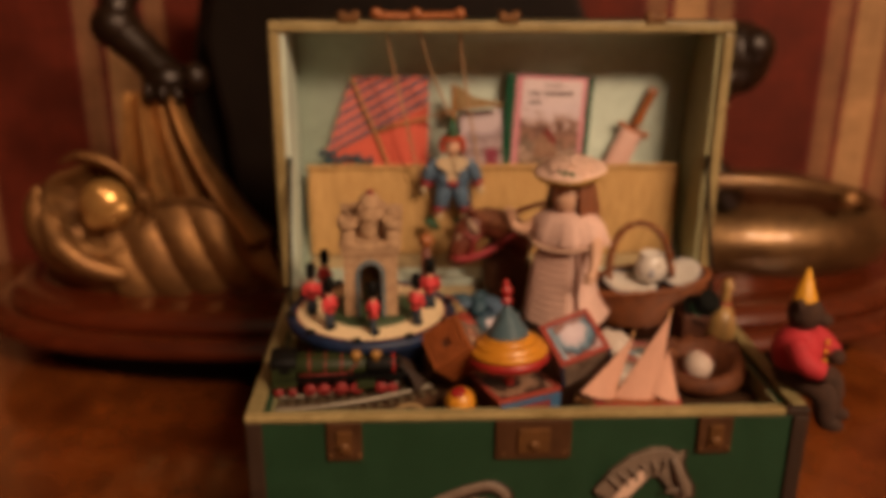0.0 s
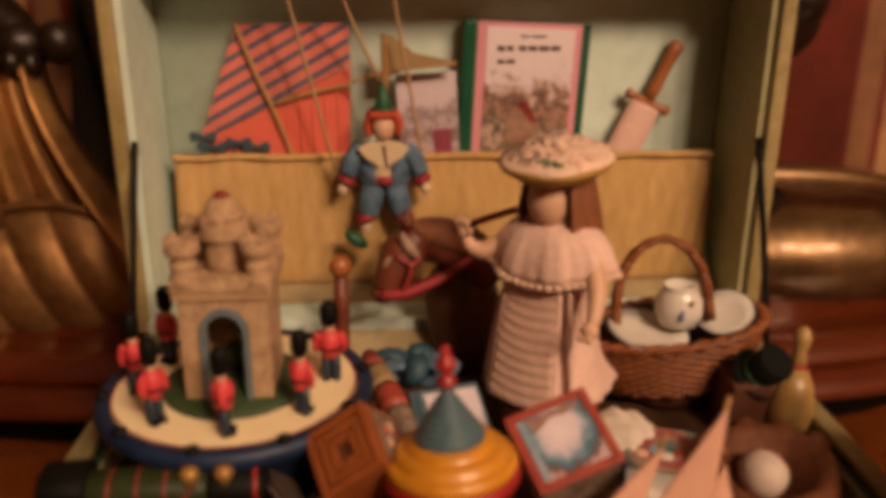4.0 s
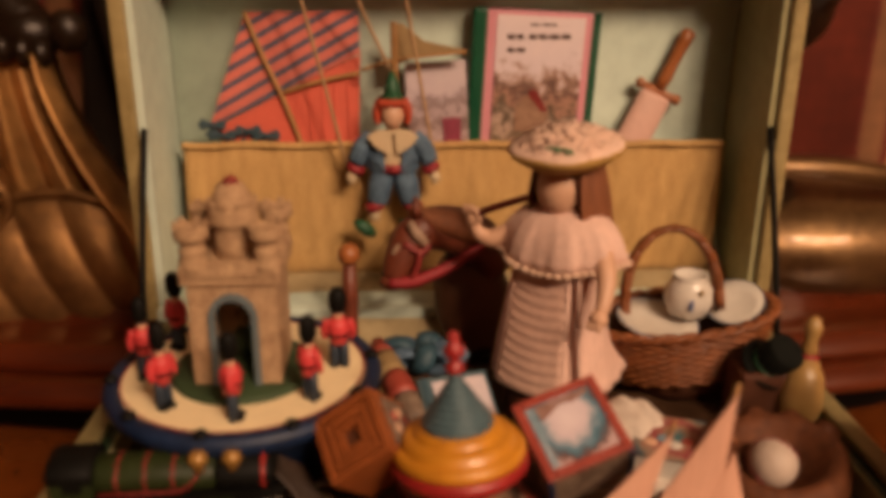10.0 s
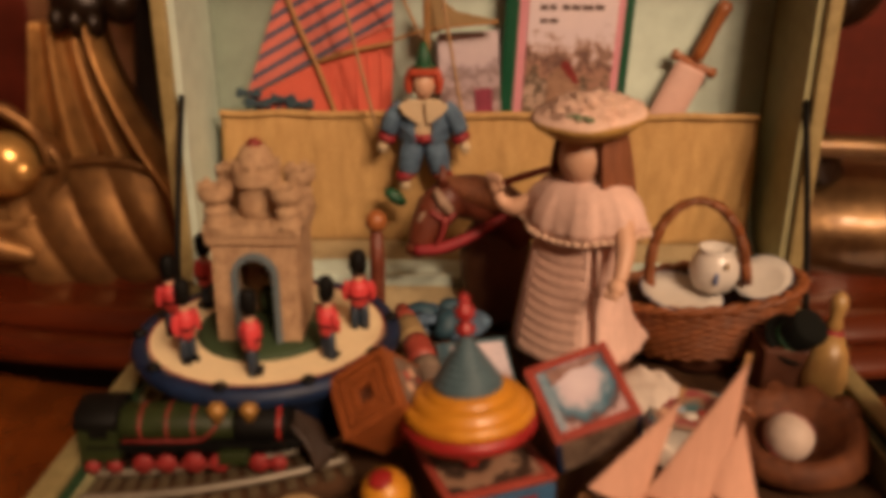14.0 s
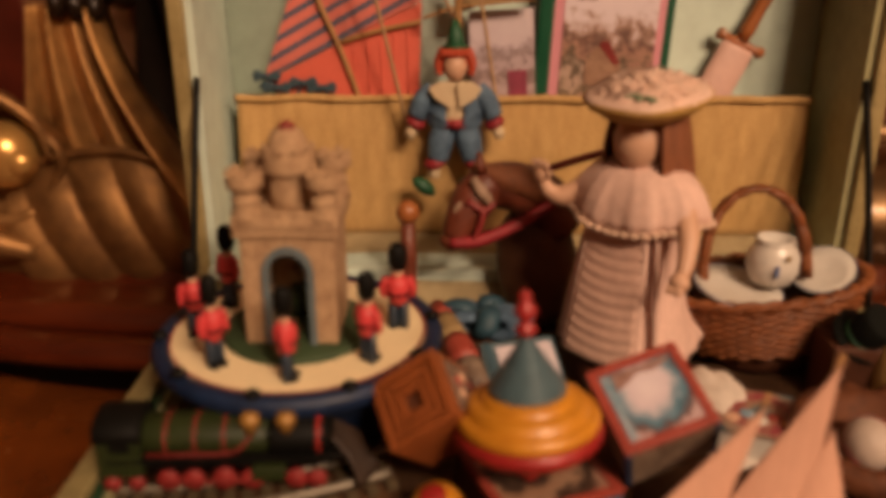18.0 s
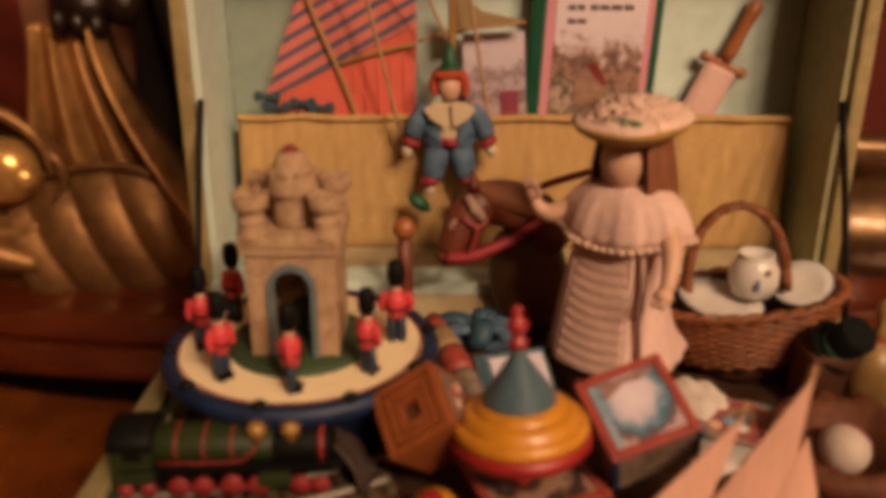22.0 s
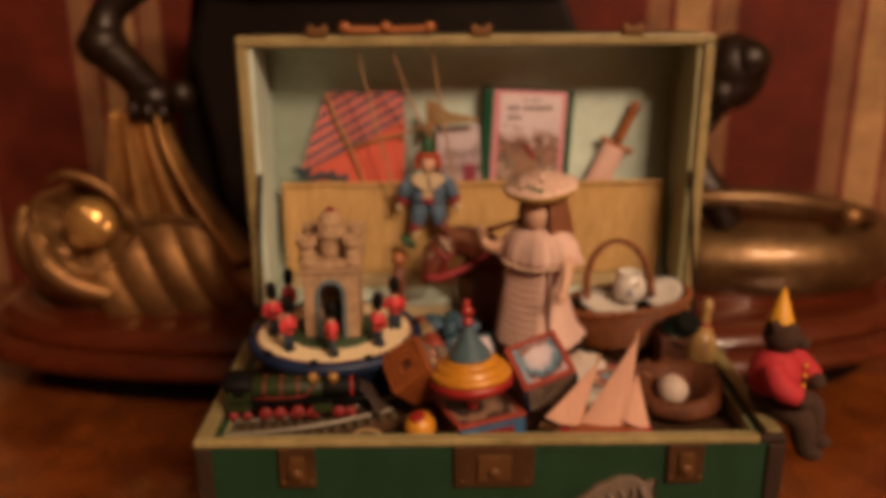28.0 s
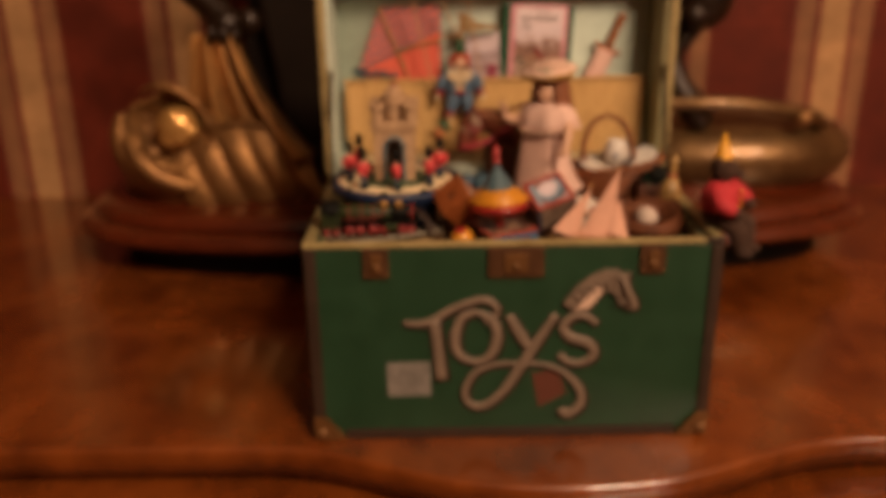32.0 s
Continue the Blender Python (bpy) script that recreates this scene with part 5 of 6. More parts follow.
for k in range(4):
    a0 = radians(28 + 34 * k)
    part("finger", tube(B(), [(0.17 * math.cos(a0), 0.15 * math.sin(a0), 0.02), (0.20 * math.cos(a0), 0.18 * math.sin(a0), 0.075), (0.20 * math.cos(a0), 0.175 * math.sin(a0), 0.14), (0.165 * math.cos(a0), 0.145 * math.sin(a0), 0.175)], [0.036, 0.044, 0.044, 0.03], 10), M_GLOVE, glove)
part("thumb", tube(B(), [(-0.14, -0.06, 0.05), (-0.20, 0.0, 0.10), (-0.19, 0.06, 0.165), (-0.15, 0.08, 0.185)], [0.04, 0.04, 0.034, 0.022], 10), M_GLOVE, glove)
for k in range(5):
    part("lace", tube(B(), [(-0.17 + 0.012 * k, 0.06 + 0.03 * k, 0.13), (-0.14 + 0.02 * k, 0.075 + 0.025 * k, 0.155), (-0.11 + 0.02 * k, 0.06 + 0.03 * k, 0.13)], 0.005, 5), M_HANDLE, glove, "tan leather lace")
eb = thing("baseball", (0.698, 0.345, 1.046), "off-white leather ball lying in a glove", "ball", M=Matrix.Diagonal((0.88, 0.88, 0.88, 1)))
part("cover", ball(B(), (0, 0, 0), 0.0665, u=32, v=20), M_EGG, eb)
part("seam", tube(B(), [(0.0672 * math.cos(t) * math.cos(0.5 * math.sin(2 * t)), 0.0672 * math.sin(t) * math.cos(0.5 * math.sin(2 * t)), 0.0672 * math.sin(0.5 * math.sin(2 * t))) for t in [2 * math.pi * k / 40 for k in range(41)]], 0.002, 5, n=1, M=R(70, "X")), M_CLOTHRED, eb, "stitched seam")

# ---- skittle and black hat ----
sk = thing("skittle", (0.868, 0.60, 0.965), "pale yellow turned wooden skittle leaning on the wall", "skittle", M=R(7, "Y") @ R(-9, "X") @ Matrix.Diagonal((0.92, 0.92, 1.0, 1)))
part("body", lathe(B(), [(0.03, 0.0), (0.055, 0.03), (0.066, 0.10), (0.055, 0.17), (0.028, 0.22)], 22), M_PIN, sk)
part("ring", lathe(B(), [(0.027, 0.213), (0.032, 0.218), (0.027, 0.226)], 18), M_CLOTHRED, sk, "red painted ring")
part("head", lathe(B(), [(0.021, 0.222), (0.024, 0.24), (0.018, 0.262), (0.024, 0.285), (0.026, 0.30), (0.018, 0.322), (0.006, 0.33)], 20), M_PIN, sk)
ht = thing("black_hat", (0.800, 0.67, 1.138), "small black felt top hat with green band", "hat", M=R(38, "X") @ R(18, "Y") @ Matrix.Diagonal((0.84, 0.84, 0.90, 1)))
part("crown", lathe(B(), [(0.055, 0.0), (0.056, 0.02), (0.062, 0.10), (0.055, 0.106)], 24), M_HATBLACK, ht)
part("brim", lathe(B(), [(0.05, -0.006), (0.088, -0.002), (0.09, 0.006), (0.05, 0.008)], 28), M_HATBLACK, ht)
part("band", lathe(B(), [(0.0575, 0.010), (0.0585, 0.012), (0.0595, 0.026), (0.058, 0.028)], 24), M_CLOTHGREEN, ht, "green ribbon")
stand = B()
box(stand, (0, 0, 0.09), (0.16, 0.13, 0.18), 0.008)
solo("wooden_box", stand, M_WOODD, (0.80, 0.68, 0.955), "dark small wooden box among the toys", "box")

# ---- wicker basket with tea things ----
KX, KY, KZ = 0.652, 0.90, 1.014
bk = thing("wicker_basket", (KX, KY, KZ), "oval brown wicker basket with an arched handle", "basket", M=R(-7, "Y") @ Matrix.Diagonal((1.14, 1, 0.69, 1)))
solo("basket_stand", lathe(B(), [(0.15, 0.0), (0.16, 0.05), (0.15, 0.06)], 24, sy=0.7), M_WOODD, (KX, KY, 0.957), "low dark wooden stand under the basket", "stand")
rows_n, cols_n = 16, 48
for j in range(rows_n):
    z = 0.025 + 0.235 * j / (rows_n - 1)
    s = 0.82 + 0.18 * (j / (rows_n - 1)) ** 0.8
    pts = []
    for i in range(cols_n + 1):
        a = 2 * math.pi * i / cols_n
        w = 0.005 * (1 if (i + j) % 2 else -1)
        pts.append(((0.235 * s + w) * math.cos(a), (0.165 * s + w) * math.sin(a), z))
    part("strand", tube(B(), pts, 0.0098, 6, n=1), M_WICKER, bk)
part("lining", lathe(B(), [(0.165, 0.0), (0.205, 0.235), (0.195, 0.235), (0.15, 0.02)], 32, sy=0.7), M_WOODD, bk)
for i in range(22):
    a = 2 * math.pi * i / 22
    part("stake", tube(B(), [(0.19 * math.cos(a), 0.133 * math.sin(a), 0.01), (0.23 * math.cos(a), 0.16 * math.sin(a), 0.255)], 0.008, 5, n=1), M_WICKER, bk)
bd = B()
for ph in (0, math.pi):
    tube(bd, [((0.238 + 0.008 * math.cos(14 * a + ph)) * math.cos(a), (0.168 + 0.008 * math.cos(14 * a + ph)) * math.sin(a), 0.262 + 0.010 * math.sin(14 * a + ph)) for a in [2 * math.pi * k / 84 for k in range(85)]], 0.013, 6, n=1)
part("braided_border", bd, M_WICKER, bk)
hd_ = B()
for ph in (0, math.pi):
    tube(hd_, [(0.122 * math.cos(t) - 0.02, 0.007 * math.cos(9 * t + ph), 0.26 + 0.385 * math.sin(t) ** 0.8 + 0.003 * math.sin(9 * t + ph)) for t in [math.pi * k / 40 for k in range(41)]], 0.0140, 8, n=1)
part("handle", hd_, M_WICKER, bk, "twisted arched handle")


def plate(at, r, M):
    p = thing("china_plate", at, "white china plate with a thin blue rim", "plate", "tea things", M)
    part("dish", lathe(B(), [(r * 0.5, 0.0), (r * 0.62, 0.004), (r, 0.02), (r, 0.026), (r * 0.62, 0.011), (r * 0.1, 0.009)], 32), M_CHINA, p)
    part("rim_line", lathe(B(), [(r * 1.0, 0.0245), (r * 1.004, 0.026), (r * 0.985, 0.0272)], 32, hoop=True), M_CHINABLUE, p, "blue painted rim line")


plate((KX - 0.105, KY - 0.045, KZ + 0.158), 0.118, R(7, "X") @ R(6, "Y"))
plate((KX + 0.150, KY + 0.02, KZ + 0.186), 0.086, R(22, "X") @ R(-20, "Y"))
tp = thing("china_pot", (KX - 0.01, KY - 0.02, KZ + 0.178), "round white china jug with faint blue flowers", "pot", "tea things", R(38, "Z") @ Matrix.Diagonal((0.88, 0.88, 0.95, 1)))
part("body", lathe(B(), [(0.035, 0.0), (0.062, 0.012), (0.078, 0.05), (0.076, 0.09), (0.06, 0.118), (0.052, 0.128), (0.058, 0.138), (0.05, 0.138), (0.045, 0.12)], 28), M_CHINA, tp)
part("grip", tube(B(), [(0.068, 0, 0.11), (0.098, 0, 0.105), (0.097, 0, 0.05), (0.072, 0, 0.035)], 0.010, 8), M_CHINA, tp)
part("flower", ball(B(), (-0.055, -0.052, 0.062), (0.014, 0.006, 0.020), u=8, v=6), M_CHINABLUE, tp, "blue painted flower")
part("flower", ball(B(), (-0.03, -0.068, 0.10), (0.014, 0.006, 0.010), u=8, v=6), M_TAN, tp, "faded tan painted patch")

# ---- the doll with a flowered straw hat: one plain figure ----
dl = B()
FOLD = 18


def skirt(bm, prof, mi, folds=0.03, seg=72, M=None):
    t = bmesh.new()
    rings = []
    for r, z, train in prof:
        ring = []
        for i in range(seg):
            a = 2 * math.pi * i / seg
            f = 1 + folds * math.sin(FOLD * a) * (1 if r > 0.1 else 0.3)
            back = max(0.0, math.cos(a - 1.35)) ** 3 * train
            ring.append(t.verts.new((0.95 * r * f * math.cos(a) + back * 0.22, 0.86 * r * f * math.sin(a) + back * 0.97, z)))
        rings.append(ring)
    for a, b in zip(rings, rings[1:]):
        for i in range(seg):
            t.faces.new((a[i], a[(i + 1) % seg], b[(i + 1) % seg], b[i]))
    t.faces.new(rings[0][::-1])
    t.faces.new(rings[-1])
    return merge(bm, t, M, mi, True)


# gown with a train, a front panel of level pleats between two raised seams
skirt(dl, [(0.172, 0.0, 0.105), (0.165, 0.012, 0.10), (0.158, 0.045, 0.06), (0.150, 0.09, 0.03), (0.132, 0.18, 0.01), (0.115, 0.27, 0.0), (0.10, 0.36, 0.0)], 0, 0.022)
sheet(dl, lambda u, v: ((u - 0.5) * (0.15 + 0.055 * v), -(0.086 + 0.063 * v) * math.cos((u - 0.5) * 0.75) - 0.004 - 0.0035 * abs(math.sin(math.pi * (12 * v + 0.25 * (u - 0.5) ** 2 * 4))), 0.355 - 0.35 * v - 0.006 * math.cos((u - 0.5) * 3)), 14, 66, 0.02, 1)
for sx in (-1, 1):
    tube(dl, [(sx * 0.076, -0.084, 0.355), (sx * 0.090, -0.108, 0.18), (sx * 0.105, -0.134, 0.005)], [0.007, 0.008, 0.009], 7, mi=0)
    tube(dl, [(sx * 0.092, -0.064, 0.355), (sx * 0.118, -0.086, 0.18), (sx * 0.140, -0.098, 0.005)], [0.006, 0.008, 0.010], 7, mi=0)
# cape with soft gathers and a scalloped cream edge


def cape(bm):
    t = bmesh.new()
    rings = []
    for k in range(11):
        v = k / 10
        r = 0.048 + 0.130 * math.sin(v * 1.5) / math.sin(1.5)
        ring = []
        for i in range(96):
            a = 2 * math.pi * i / 96
            f = 1 + 0.045 * v * math.sin(9 * a + 0.8 * math.sin(2 * a)) + 0.018 * v * math.sin(23 * a)
            ring.append(t.verts.new((r * f * math.cos(a), 0.68 * r * f * math.sin(a), 0.488 - 0.138 * v ** 1.7 - 0.016 * v * (1 - math.sin(a)) * 0.5 + 0.025 * v * abs(math.cos(a)))))
        rings.append(ring)
    for a, b in zip(rings, rings[1:]):
        for i in range(96):
            t.faces.new((a[i], a[(i + 1) % 96], b[(i + 1) % 96], b[i]))
    t.faces.new(rings[0][::-1])
    t.faces.new(rings[-1])
    return merge(bm, t, None, 0, True)


cape(dl)
for i in range(46):
    a = 2 * math.pi * i / 46
    f = 1 + 0.045 * math.sin(9 * a + 0.8 * math.sin(2 * a))
    ball(dl, (0.178 * f * math.cos(a), 0.122 * f * math.sin(a), 0.346 - 0.008 * (1 - math.sin(a)) + 0.025 * abs(math.cos(a))), (0.0145, 0.010, 0.0085), mi=7, u=8, v=6)
for i in range(24):
    a = 2 * math.pi * i / 24
    ball(dl, (0.052 * math.cos(a), 0.046 * math.sin(a), 0.488), (0.011, 0.011, 0.008), mi=7, u=7, v=5)
ball(dl, (0, -0.026, 0.538), (0.060, 0.060, 0.070), mi=2, u=22, v=16)
lathe(dl, [(0.030, 0.46), (0.026, 0.50)], 12, mi=2)
# long hair, combed to the back
sheet(dl, lambda u, v: ((0.080 + 0.024 * math.sin(v * 2.2)) * math.cos(radians(-42 + 264 * u)) * (1 + 0.03 * math.sin(60 * u)), 0.012 + 0.03 * v + (0.072 + 0.05 * math.sin(v * 2.2)) * math.sin(radians(-42 + 264 * u)) * (1 + 0.03 * math.sin(60 * u)), 0.625 - 0.36 * v * (0.55 + 0.45 * math.sin(math.pi * u))), 60, 14, 0.012, 3)
ball(dl, (0, 0.014, 0.550), (0.094, 0.072, 0.085), mi=3, u=20, v=14)
# wide dished straw hat heaped with ruffled flowers
hat_t = T(0, 0.0, 0.612) @ R(8, "X") @ Matrix.Diagonal((0.93, 0.93, 1, 1))
lathe(dl, [(0.05, -0.020), (0.11, -0.008), (0.150, 0.020), (0.160, 0.036), (0.154, 0.040), (0.142, 0.028), (0.10, 0.008), (0.05, 0.004)], 48, hat_t, mi=4, wob=0.015)
lathe(dl, [(0.150, 0.024), (0.155, 0.040), (0.140, 0.046), (0.11, 0.056), (0.08, 0.067), (0.04, 0.075)], 48, hat_t, mi=5, wob=0.03)
for k in range(280):
    a, q = rnd.uniform(0, 2 * math.pi), 0.142 * math.sqrt(rnd.random())
    s_ = rnd.uniform(0.008, 0.015)
    lathe(dl, [(s_ * 0.3, 0.0), (s_ * 1.0, 0.003), (s_ * 1.35, 0.009), (s_ * 0.7, 0.0085), (s_ * 0.2, 0.010)], 8, hat_t @ T(q * math.cos(a), q * math.sin(a), 0.030 + 0.044 * (1 - (q / 0.142) ** 2)) @ R(rnd.uniform(-22, 22), "X") @ R(rnd.uniform(-22, 22), "Y"), mi=5 if k % 4 else 7, wob=0.25)
for k in range(5):
    ball(dl, (0.01 + 0.016 * k, -0.105 + 0.006 * (k % 2), 0.058), (0.015, 0.008, 0.007), mi=6, u=8, v=6, M=hat_t, turn=R(50 * k, "Z"))
# one arm raised with an open hand, the other hanging
tube(dl, [(-0.13, -0.03, 0.40), (-0.175, -0.065, 0.375), (-0.205, -0.085, 0.385), (-0.218, -0.095, 0.41)], [0.030, 0.027, 0.020, 0.016], 10, mi=2)
ball(dl, (-0.222, -0.098, 0.425), (0.022, 0.014, 0.024), mi=2, turn=R(-20, "Y"))
for k in range(4):
    tube(dl, [(-0.240 + 0.010 * k, -0.10, 0.435), (-0.246 + 0.014 * k, -0.105, 0.468 - 0.003 * abs(k - 1.5))], [0.0075, 0.006], 6, mi=2, n=1)
tube(dl, [(-0.21, -0.10, 0.421), (-0.19, -0.106, 0.44)], [0.008, 0.006], 6, mi=2, n=1)
tube(dl, [(0.14, -0.03, 0.39), (0.172, -0.065, 0.345), (0.188, -0.10, 0.295), (0.190, -0.115, 0.275)], [0.028, 0.025, 0.020, 0.018], 10, mi=2)
ball(dl, (0.19, -0.125, 0.262), (0.025, 0.022, 0.024), mi=2)
for k in range(3):
    tube(dl, [(0.177 + 0.012 * k, -0.138, 0.256), (0.175 + 0.013 * k, -0.146, 0.238)], 0.008, 6, mi=2, n=1)
solo("doll", dl, [M_DRESS, M_DRESS2, M_SKIN, M_HAIR, M_STRAW, M_FLOWER, M_LEAF, M_TRIM], (0.24, 0.74, 1.085), "plain doll in a pink dress with flowered straw hat", "doll", M=R(-42, "Z"))
ds = B()
lathe(ds, [(0.14, 0.0), (0.145, 0.01), (0.145, 0.13), (0.13, 0.144)], 32)
solo("turntable", ds, M_WOODD, (0.245, 0.74, 0.957), "dark round wooden turntable under the doll", "turntable")

# ---- the marionette: one plain figure, with its cross bar and strings ----
cl = B()
lathe(cl, [(0.030, 0.468), (0.032, 0.476), (0.026, 0.505), (0.010, 0.548)], 16, mi=0)
lathe(cl, [(0.044, 0.464), (0.047, 0.470), (0.03, 0.476)], 18, mi=0)
ball(cl, (0, -0.012, 0.412), (0.042, 0.042, 0.050), mi=1, u=18, v=12)
ball(cl, (0, 0.006, 0.428), (0.060, 0.045, 0.048), mi=2, u=18, v=12)
for k in range(22):
    a = radians(-15 + 210 * (k % 11) / 10)
    tube(cl, [(0.045 * math.cos(a), -0.004 + 0.04 * math.sin(a), 0.46), (0.060 * math.cos(a), -0.006 + 0.045 * math.sin(a), 0.42), (0.054 * math.cos(a), -0.010 + 0.042 * math.sin(a), 0.382 + 0.012 * (k // 11))], [0.012, 0.014, 0.010], 6, mi=2)
for k in range(6):
    tube(cl, [(-0.036 + 0.0145 * k, -0.032 - 0.008 * math.sin(k * 0.63), 0.462), (-0.040 + 0.016 * k, -0.042 - 0.010 * math.sin(k * 0.63), 0.442)], [0.011, 0.008], 6, mi=2, n=1)
# blouse front, pointed collar and open jacket
lathe(cl, [(0.062, 0.225), (0.066, 0.26), (0.074, 0.31), (0.066, 0.34), (0.03, 0.362)], 22, mi=3, sy=0.62)
for sx in (-1, 1):
    prism(cl, [(sx * 0.004, 0.366), (sx * 0.052, 0.370), (sx * 0.092, 0.348), (sx * 0.070, 0.318), (sx * 0.040, 0.300), (sx * 0.014, 0.285)], 0.016, T(0, -0.062, 0) @ R(0, "Z"), mi=3, bevel=0.005)
    sheet(cl, lambda u, v: (sx * (0.020 + 0.012 * math.sin(v * 3) + (0.066 + 0.012 * math.sin(v * 3)) * u), -0.052 + 0.05 * u * u + 0.004 * math.sin(14 * v + 5 * u), 0.335 - 0.115 * v), 10, 12, 0.014, 4)
    tube(cl, [(sx * 0.076, 0, 0.338), (sx * 0.112, -0.008, 0.30), (sx * 0.136, -0.012, 0.252)], [0.030, 0.037, 0.032], 10, mi=4)
    lathe(cl, [(0.031, 0), (0.036, 0.010), (0.032, 0.024)], 12, T(sx * 0.142, -0.014, 0.222) @ R(-sx * 22, "Y"), mi=5)
    tube(cl, [(sx * 0.144, -0.016, 0.222), (sx * 0.153, -0.020, 0.200), (sx * 0.150, -0.024, 0.182)], [0.018, 0.022, 0.010], 8, mi=6)
    tube(cl, [(sx * 0.034, 0, 0.225), (sx * 0.050, -0.010, 0.17), (sx * 0.062, -0.012, 0.115)], [0.042, 0.046, 0.038], 12, mi=4)
    lathe(cl, [(0.036, 0), (0.041, 0.012), (0.036, 0.030)], 12, T(sx * 0.066, -0.014, 0.090) @ R(sx * 14, "Y"), mi=5)
    tube(cl, [(sx * 0.068, -0.016, 0.092), (sx * 0.074, -0.024, 0.055)], 0.021, 8, mi=6, n=1)
    ball(cl, (sx * 0.082 - 0.026, -0.040, 0.030), (0.048, 0.026, 0.024), mi=0, turn=R(32, "Y"))
lathe(cl, [(0.070, 0.222), (0.074, 0.228), (0.074, 0.242), (0.068, 0.248)], 22, mi=5, sy=0.74)
ball(cl, (0, -0.056, 0.236), (0.016, 0.008, 0.014), mi=5, u=10, v=8)
clown = solo("marionette", cl, [M_CLOTHGREEN, M_SKIN, M_ORANGEHAIR, M_COLLAR, M_BLUECLOTH, M_CLOTHRED, M_COLLAR], (-0.212, 1.34, 1.30), "plain marionette in blue suit with green pointed hat", "marionette", M=Matrix.Diagonal((0.88, 0.95, 0.97, 1)))
cb = thing("marionette_control", (0, 0, 0), "wooden marionette cross bar with hanging twine", "toy")
part("bar", tube(B(), [(-0.56, 1.17, 2.303), (-0.38, 1.175, 2.30), (-0.19, 1.17, 2.305)], 0.017, 8), M_HANDLE, cb)
for hx in (-0.55, -0.38, -0.195):
    part("peg", ball(B(), (hx, 1.165, 2.312), (0.026, 0.022, 0.024)), M_HANDLE, cb)
for pts in ([(-0.52, 1.18, 2.29), (-0.48, 1.30, 2.05), (-0.36, 1.34, 1.52)], [(-0.38, 1.18, 2.29), (-0.31, 1.31, 2.05), (-0.22, 1.345, 1.84)], [(-0.195, 1.18, 2.29), (-0.165, 1.30, 2.05), (-0.07, 1.335, 1.50)]):
    part("string", tube(B(), pts, 0.0058, 5), M_TWINE, cb)

# ---- kite ----
KY0 = 1.445
kt = thing("kite", (-0.57, KY0, 1.55), "coral red diamond kite with blue stripes and ribbon tail", "kite", M=R(-6, "X"))
kx = lambda x, z: (x + 0.57, z - 1.55)
part("striped_panel", prism(B(), [kx(-0.82, 1.63), kx(-0.572, 1.752), kx(-0.318, 1.875), kx(-0.322, 2.01), kx(-0.685, 2.005)], 0.008), M_KITE, kt, "coral panel with slanting blue stripes")
pp = B()
prism(pp, [kx(-0.572, 1.748), kx(-0.318, 1.871), kx(-0.33, 1.46), kx(-0.62, 1.44), kx(-0.818, 1.626)], 0.008)
part("plain_panel", pp, M_CORAL, kt, "plain coral panel with folds")
for k in range(5):
    x = -0.53 + 0.042 * k
    part("fold", tube(B(), [(x + 0.57, -0.002, 0.17 + 0.018 * k), (x + 0.575, -0.003, 0.02), (x + 0.58, -0.002, -0.08)], 0.004, 5), M_CORAL, kt)
part("spar", tube(B(), [(-0.115, -0.012, 0.455), (-0.06, -0.013, 0.31), (0.0, -0.014, 0.175), (0.05, -0.012, 0.04), (0.09, -0.012, -0.07)], 0.0085, 6), M_STICK, kt, "thin wooden spar")
part("spar", tube(B(), [(0.0, -0.014, 0.20), (0.12, -0.014, 0.235), (0.25, -0.014, 0.262)], 0.008, 6), M_STICK, kt, "thin wooden spar")
for tx, tz in ((-0.235, 0.085), (-0.205, 0.05), (-0.12, 0.065), (-0.06, 0.05)):
    k = B()
    for sg_ in (-1, 1):
        prism(k, [(tx, tz + 0.004), (tx + 0.040 * sg_, tz - 0.008), (tx + 0.046 * sg_, tz + 0.014), (tx + 0.034 * sg_, tz + 0.032), (tx, tz + 0.016)], 0.012, T(0, -0.028, 0), bevel=0.005)
        prism(k, [(tx, tz + 0.012), (tx + 0.016 * sg_, tz - 0.030), (tx + 0.028 * sg_, tz - 0.024)], 0.006, T(0, -0.020, 0), bevel=0.002)
    ball(k, (tx, -0.026, tz + 0.01), (0.009, 0.008, 0.011), u=8, v=6)
    part("bow", k, M_TAIL, kt, "dark blue ribbon bow")

# ---- book, card, tan sail and sword behind the pocket ----
book = thing("story_book", (0.225, 1.46, 1.49), "green-spined picture book with pink cover and cottage", "book", M=R(-4, "Z") @ R(2.5, "Y"))
part("cover", box(B(), (0.02, 0.0, 0.255), (0.34, 0.010, 0.53), 0.003), M_BOOKPINK, book, "pink front cover")
part("back_cover", box(B(), (0.035, 0.07, 0.255), (0.385, 0.010, 0.53), 0.003), M_BOOKGREEN, book)
part("page_block", box(B(), (0.02, 0.035, 0.255), (0.325, 0.056, 0.515)), M_CHINA, book)
part("spine", box(B(), (-0.172, 0.028, 0.255), (0.05, 0.085, 0.535), 0.012, R(0, "Z")), M_BOOKGREEN, book, "green cloth spine")
part("cover_picture", box(B(), (0.025, -0.0065, 0.26), (0.285, 0.004, 0.49)), M_COTTAGE, book, "printed cottage among dark trees under pale sky")
part("cover_house", prism(B(), [(-0.040, 0.13), (0.070, 0.13), (0.070, 0.20), (0.03, 0.245), (-0.01, 0.25), (-0.040, 0.20)], 0.002, T(0, -0.0135, 0)), M_COVERHOUSE, book, "printed brown cottage")
